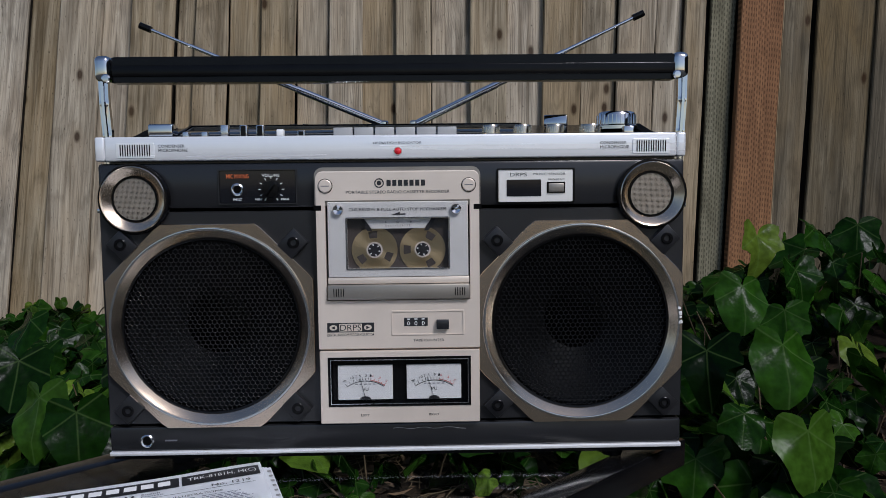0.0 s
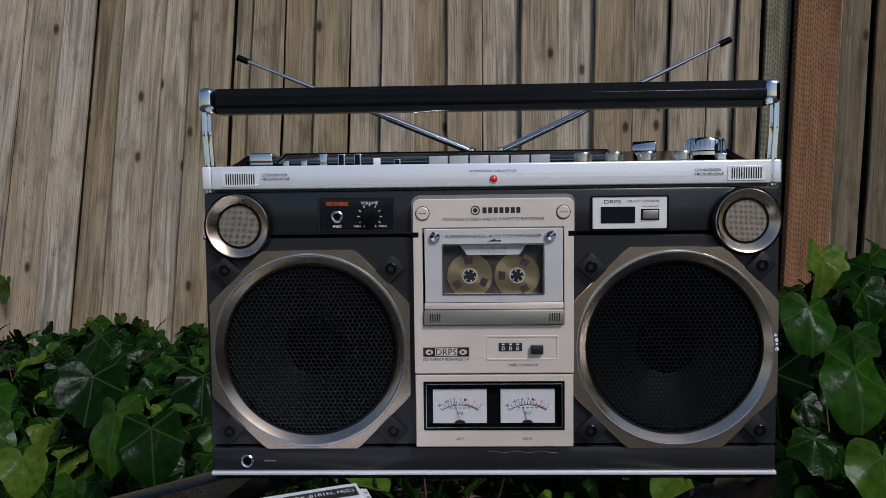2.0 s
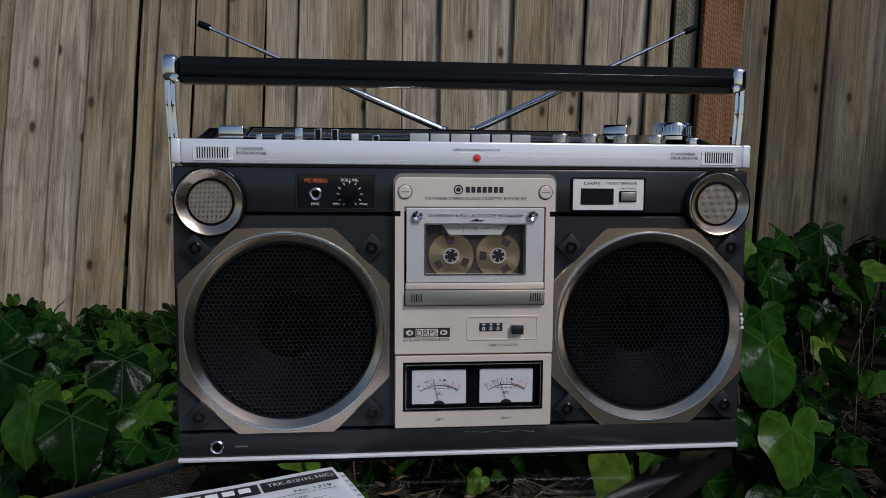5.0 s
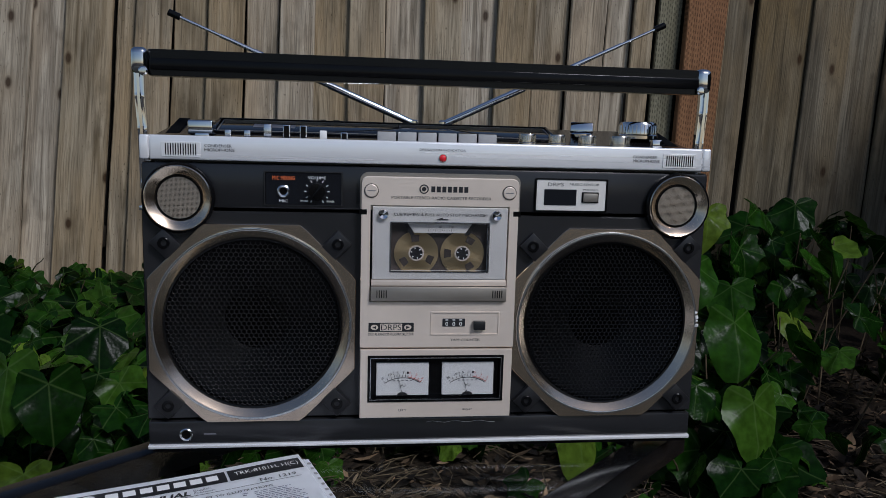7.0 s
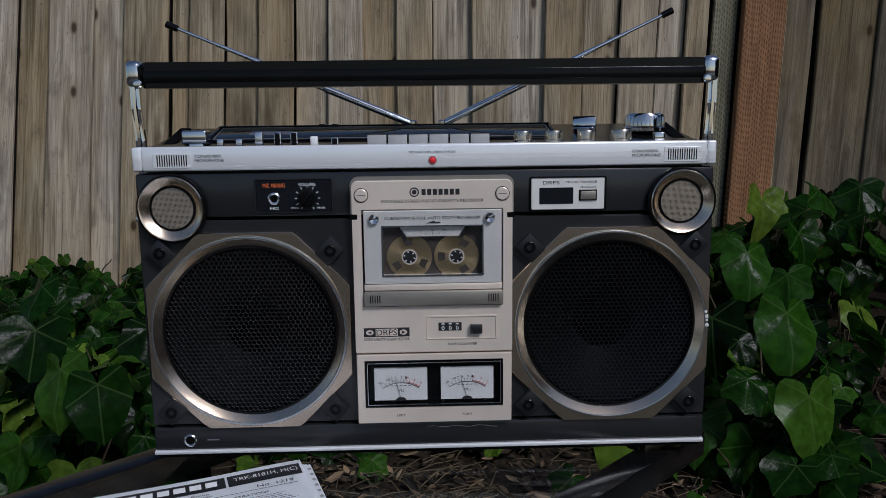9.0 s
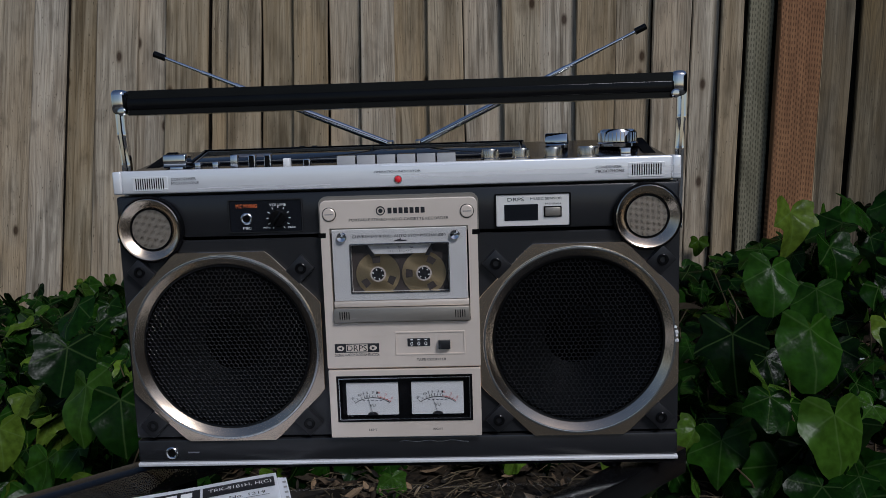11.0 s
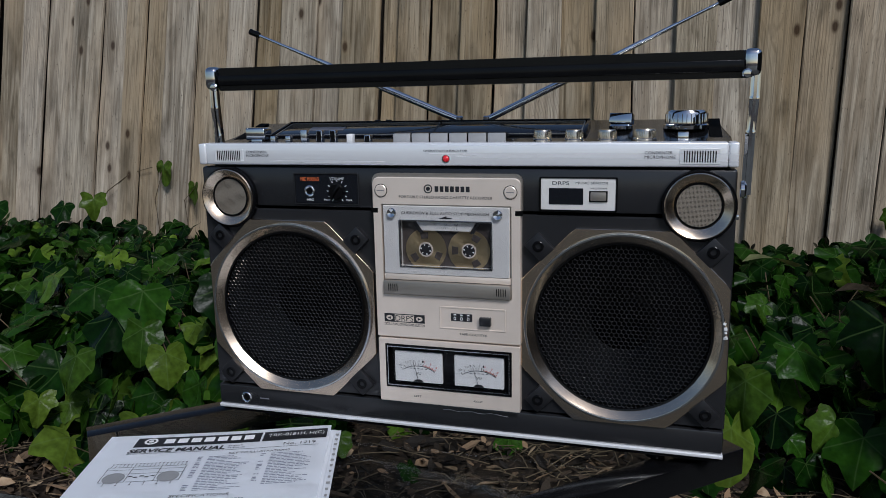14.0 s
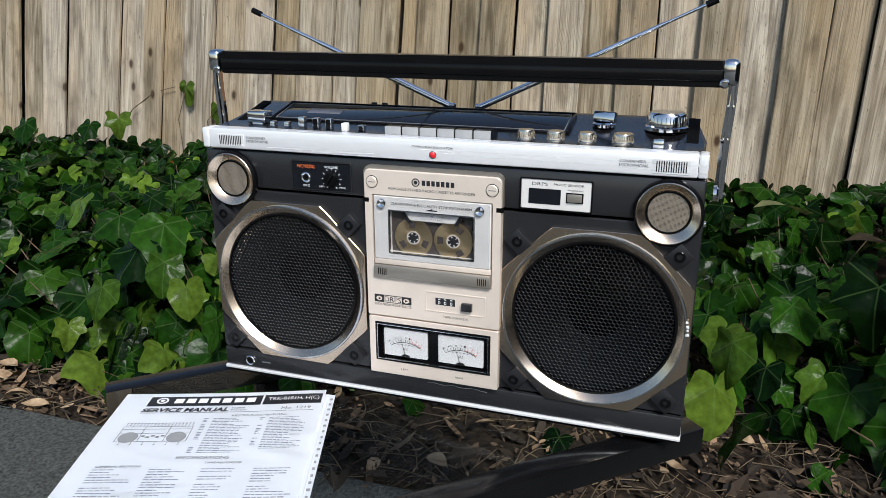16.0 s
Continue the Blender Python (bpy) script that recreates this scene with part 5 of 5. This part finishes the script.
# large leaves that stand out from the mass: (x, y, z, length, turn, droop, pale)
for x, y, z, size, turn, droop, pale in (
        (0.90, 1.30, 0.105, 0.125, 8, 66, 1), (0.735, 0.80, -0.075, 0.135, 0, 62, 0), (0.660, 0.80, -0.215, 0.085, -25, 55, 0), (0.765, 0.75, -0.235, 0.150, 12, 70, 0), (0.735, 1.00, 0.015, 0.120, -8, 58, 0),
        (1.10, 1.40, 0.115, 0.130, 20, 45, 0), (1.25, 1.45, 0.120, 0.120, -30, 50, 0), (0.98, 1.25, 0.020, 0.120, 30, 60, 0), (0.88, 1.10, -0.060, 0.110, -20, 40, 0), (1.02, 1.05, -0.13, 0.10, 40, 50, 1),
        (0.335, 0.56, -0.120, 0.085, -12, 62, 1), (0.330, 0.66, -0.140, 0.070, -35, 45, 1), (0.315, 0.52, -0.185, 0.100, 15, 68, 1), (0.600, 0.85, -0.095, 0.130, -15, 55, 0), (0.470, 0.95, -0.190, 0.105, 30, 40, 0), (0.42, 0.80, -0.27, 0.080, -20, 50, 0),
        (-1.06, 0.65, -0.220, 0.110, -10, 60, 1), (-0.955, 0.75, -0.180, 0.110, 15, 62, 1), (-1.09, 0.82, -0.180, 0.150, -20, 40, 0), (-1.05, 0.88, -0.130, 0.160, 25, 35, 0), (-0.86, 0.70, -0.215, 0.105, 35, 65, 1), (-0.93, 0.62, -0.290, 0.085, -30, 60, 1), (-1.15, 0.62, -0.320, 0.080, 40, 60, 1),
        (-0.68, 0.70, -0.130, 0.150, -5, 60, 0), (-0.60, 0.67, -0.150, 0.140, 25, 66, 0), (-0.82, 0.90, -0.110, 0.150, 10, 50, 0), (-0.95, 1.20, -0.075, 0.130, -20, 45, 0), (-0.72, 0.62, -0.245, 0.110, -30, 70, 0), (-0.60, 0.95, -0.120, 0.130, 15, 45, 0), (-1.30, 1.00, -0.160, 0.140, 30, 40, 0), (-0.62, 0.60, -0.285, 0.100, 10, 72, 1),
        (-2.42, 2.30, -0.110, 0.130, 30, 70, 1), (-1.63, 1.20, -0.190, 0.140, 0, 40, 0), (-2.55, 2.25, -0.14, 0.12, -20, 50, 0), (-2.9, 2.2, -0.14, 0.14, 10, 50, 0)):
    ob = new("leaf", (PALE if pale else LEAF)[r.choice((0, 2, 5, 6)) if pale else r.choice((0, 1, 2, 4, 5, 6))])
    ob.parent = ivy
    ob.matrix_basis = Matrix.Translation((x, y, z)) @ pose(0, 0, 0, 0, 0, 180 + turn) @ pose(0, 0, 0, -droop) @ pose(0, 0, 0, 0, r.uniform(-24, 24), 0) @ Matrix.Scale(size * (0.80 if x < 0 else 0.92), 4)
# single leaves creeping out over the mulch and up the boards
for x, y, z, s in ((-0.30, 0.72, -0.43, 0.05), (0.04, 0.66, -0.42, 0.06), (0.16, 0.95, -0.40, 0.05), (0.30, 0.80, -0.42, 0.07), (-0.12, 0.90, -0.42, 0.06), (0.37, 0.62, -0.30, 0.10), (0.34, 0.70, -0.24, 0.09), (-0.95, 0.55, -0.43, 0.06), (0.52, 0.70, -0.44, 0.06),
                   (-2.16, 2.50, 0.03, 0.11), (-1.99, 2.50, -0.07, 0.10), (1.02, 2.50, -0.13, 0.07), (-1.62, 2.50, -0.24, 0.06), (-1.50, 2.49, -0.22, 0.05), (-1.40, 2.49, -0.25, 0.05)):
    ob = new("leaf", (LEAF if y < 2 else PALE)[r.randrange(8)])
    ob.parent = ivy
    ob.matrix_basis = leaf_pose(r, (x, y, z), s, -r.uniform(15, 50)) if y < 2 else Matrix.Translation((x, y, z)) @ pose(0, 0, 0, 0, 0, 180 + r.uniform(-35, 35)) @ pose(0, 0, 0, -82) @ Matrix.Scale(s, 4)
V, F, UV = [], [], []
for k, m in far:
    verts, faces, uvs = KINDS[k]
    o = len(V)
    V += [(m @ Vector(v))[:] for v in verts]
    F += [tuple(i + o for i in f) for f in faces]
    UV += uvs
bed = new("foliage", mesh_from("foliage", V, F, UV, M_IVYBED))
bed.parent = ivy
tagged(bed, "deep mass of ivy leaves", kind="stuff")
bm = bmesh.new()
for i in range(150):
    x, y = r.uniform(-2.2, 1.9), r.uniform(0.8, 2.4)
    top = ivy_top(x, y)
    if top is None:
        continue
    g = ground_height(x, y)
    a = Vector((x, y, g))
    d = Vector((r.uniform(-0.15, 0.15), r.uniform(-0.2, 0.05), 0))
    tube([a, a + d * 0.4 + Vector((0, 0, (top - g) * 0.5)), a + d + Vector((0, 0, top - g))], 0.003, 0.0015, 5, bm)
for x, y, z in ((-2.16, 2.50, 0.03), (-1.99, 2.50, -0.07)):
    tube([(x - 0.05, 2.49, -0.30), (x - 0.08, 2.515, -0.14), (x, y, z)], 0.003, 0.0015, 5, bm)
tube([(-2.62, 2.5, -0.24), (-2.52, 2.52, -0.10), (-2.38, 2.53, -0.01), (-2.25, 2.53, 0.02)], 0.003, 0.002, 5, bm)
st = part("undergrowth", bm, M_STEM, ivy, "thin brown ivy stems")
tagged(st, kind="stuff")

# ---- leaf litter and twigs ----
V, F = [], []
for i in range(15000):
    x, y = r.uniform(-2.2, 1.7), 0.40 + 1.5 * r.random() ** 1.3
    if y < 0.43 and r.random() < 0.5:
        continue
    s = r.uniform(0.005, 0.018) if r.random() < 0.90 else r.uniform(0.02, 0.045)
    m = Matrix.Translation((x, y, ground_height(x, y) + r.uniform(0.001, 0.022))) @ pose(0, 0, 0, r.uniform(-40, 40), r.uniform(-40, 40), r.uniform(0, 360))
    o = len(V)
    w, c = r.uniform(0.22, 0.5), r.uniform(-0.4, 0.6)
    for px, py, pz in ((0, -1, 0), (w, -0.4, c * w), (w * 0.9, 0.3, c * w), (0, 1, 0.1), (-w * 0.9, 0.3, c * w), (-w, -0.4, c * w), (0, -0.1, -0.06)):
        V.append((m @ Vector((px * s, py * s, pz * s)))[:])
    F += [(o + a, o + b, o + 6) for a, b in ((0, 1), (1, 2), (2, 3), (3, 4), (4, 5), (5, 0))]
me = bpy.data.meshes.new("leaf_litter")
me.from_pydata(V, [], F)
me.materials.append(M_LITTER)
tagged(new("leaf_litter", me), "dry brown fallen leaves scattered on the mulch", "leaf litter", kind="stuff")
V, F = [], []
for i in range(150):
    x, y = (r.uniform(-1.7, -0.45) if i % 5 else r.uniform(-0.3, 1.2)), 0.45 + 0.42 * r.random() ** 1.4
    s = r.uniform(0.014, 0.034)
    m = Matrix.Translation((x, y, ground_height(x, y) + r.uniform(0.012, 0.030))) @ pose(0, 0, 0, r.uniform(-35, 35), r.uniform(-35, 35), r.uniform(0, 360))
    o = len(V)
    w, c, b_ = r.uniform(0.35, 0.62), r.uniform(-0.5, 0.7), r.uniform(-0.3, 0.3)
    side = ((-1.0, 0.05), (-0.6, 0.75), (-0.1, 1.0), (0.4, 0.72), (1.0, 0.03))
    for k in (-1, 0, 1):
        for py, f in side:
            V.append((m @ Vector((k * f * w * s, py * s, (abs(k) * f * w * c + b_ * py * py) * s)))[:])
    for k in (0, 5):
        for j in range(4):
            F.append((o + k + j, o + k + j + 1, o + k + j + 6, o + k + j + 5))
me = bpy.data.meshes.new("dry_leaves")
me.from_pydata(V, [], F)
me.materials.append(M_DRY)
me.polygons.foreach_set("use_smooth", [True] * len(me.polygons))
tagged(new("dry_leaves", me), "pale tan curled dead leaves along the paving edge", "dead leaves", kind="stuff")
bm = bmesh.new()
for i in range(1700):
    x, y = r.uniform(-1.6, 1.5), 0.44 + 1.2 * r.random() ** 1.3
    a, L = r.uniform(0, 6.28), r.uniform(0.03, 0.14)
    z = ground_height(x, y) + 0.012
    p, q = Vector((x, y, z)), Vector((x + L * math.cos(a), y + L * math.sin(a), z + r.uniform(-0.005, 0.02)))
    tube([p, (p + q) / 2 + Vector((r.uniform(-0.01, 0.01), r.uniform(-0.01, 0.01), 0.004)), q], 0.0016, 0.0008, 4, bm)
tagged(part("twigs", bm, M_STEM), "thin dry twigs lying on the mulch", "twigs", kind="stuff")

# ---- scraps in the bed ----
def scrap(name, label, category, p, w, h, turn, mat, tilt=8, thick=0.0012):
    bm = bmesh.new()
    n = 6
    up = [[bm.verts.new((w * (i / n - 0.5) * (1 - 0.25 * j), h * (j - 0.5), 0.12 * w * math.sin(3.0 * i / n + j))) for i in range(n + 1)] for j in (0, 1)]
    for i in range(n):
        bm.faces.new((up[0][i], up[0][i + 1], up[1][i + 1], up[1][i]))
    bmesh.ops.solidify(bm, geom=bm.faces[:], thickness=thick)
    tagged(part(name, bm, mat, m=pose(*p, tilt, 0, turn)), label, category)


scrap("paper_scrap", "torn pale blue-grey scrap of plastic caught in the ivy", "scrap", (1.085, 1.25, -0.295), 0.060, 0.045, 20, M_PAPER2, 35)
scrap("paper_scrap", "small crumpled white scrap of paper on the mulch", "scrap", (0.935, 0.885, -0.42), 0.022, 0.034, -20, M_PAPER, 30)
scrap("wood_offcut", "weathered grey wood offcut lying among the ivy", "wood", (0.74, 1.55, -0.215), 0.17, 0.035, -35, M_STEM, 12, 0.012)
scrap("dry_stalk", "thick pale dry stalk lying in the ivy", "stalk", (0.50, 1.62, -0.15), 0.16, 0.022, -8, M_STALK, 10, 0.016)
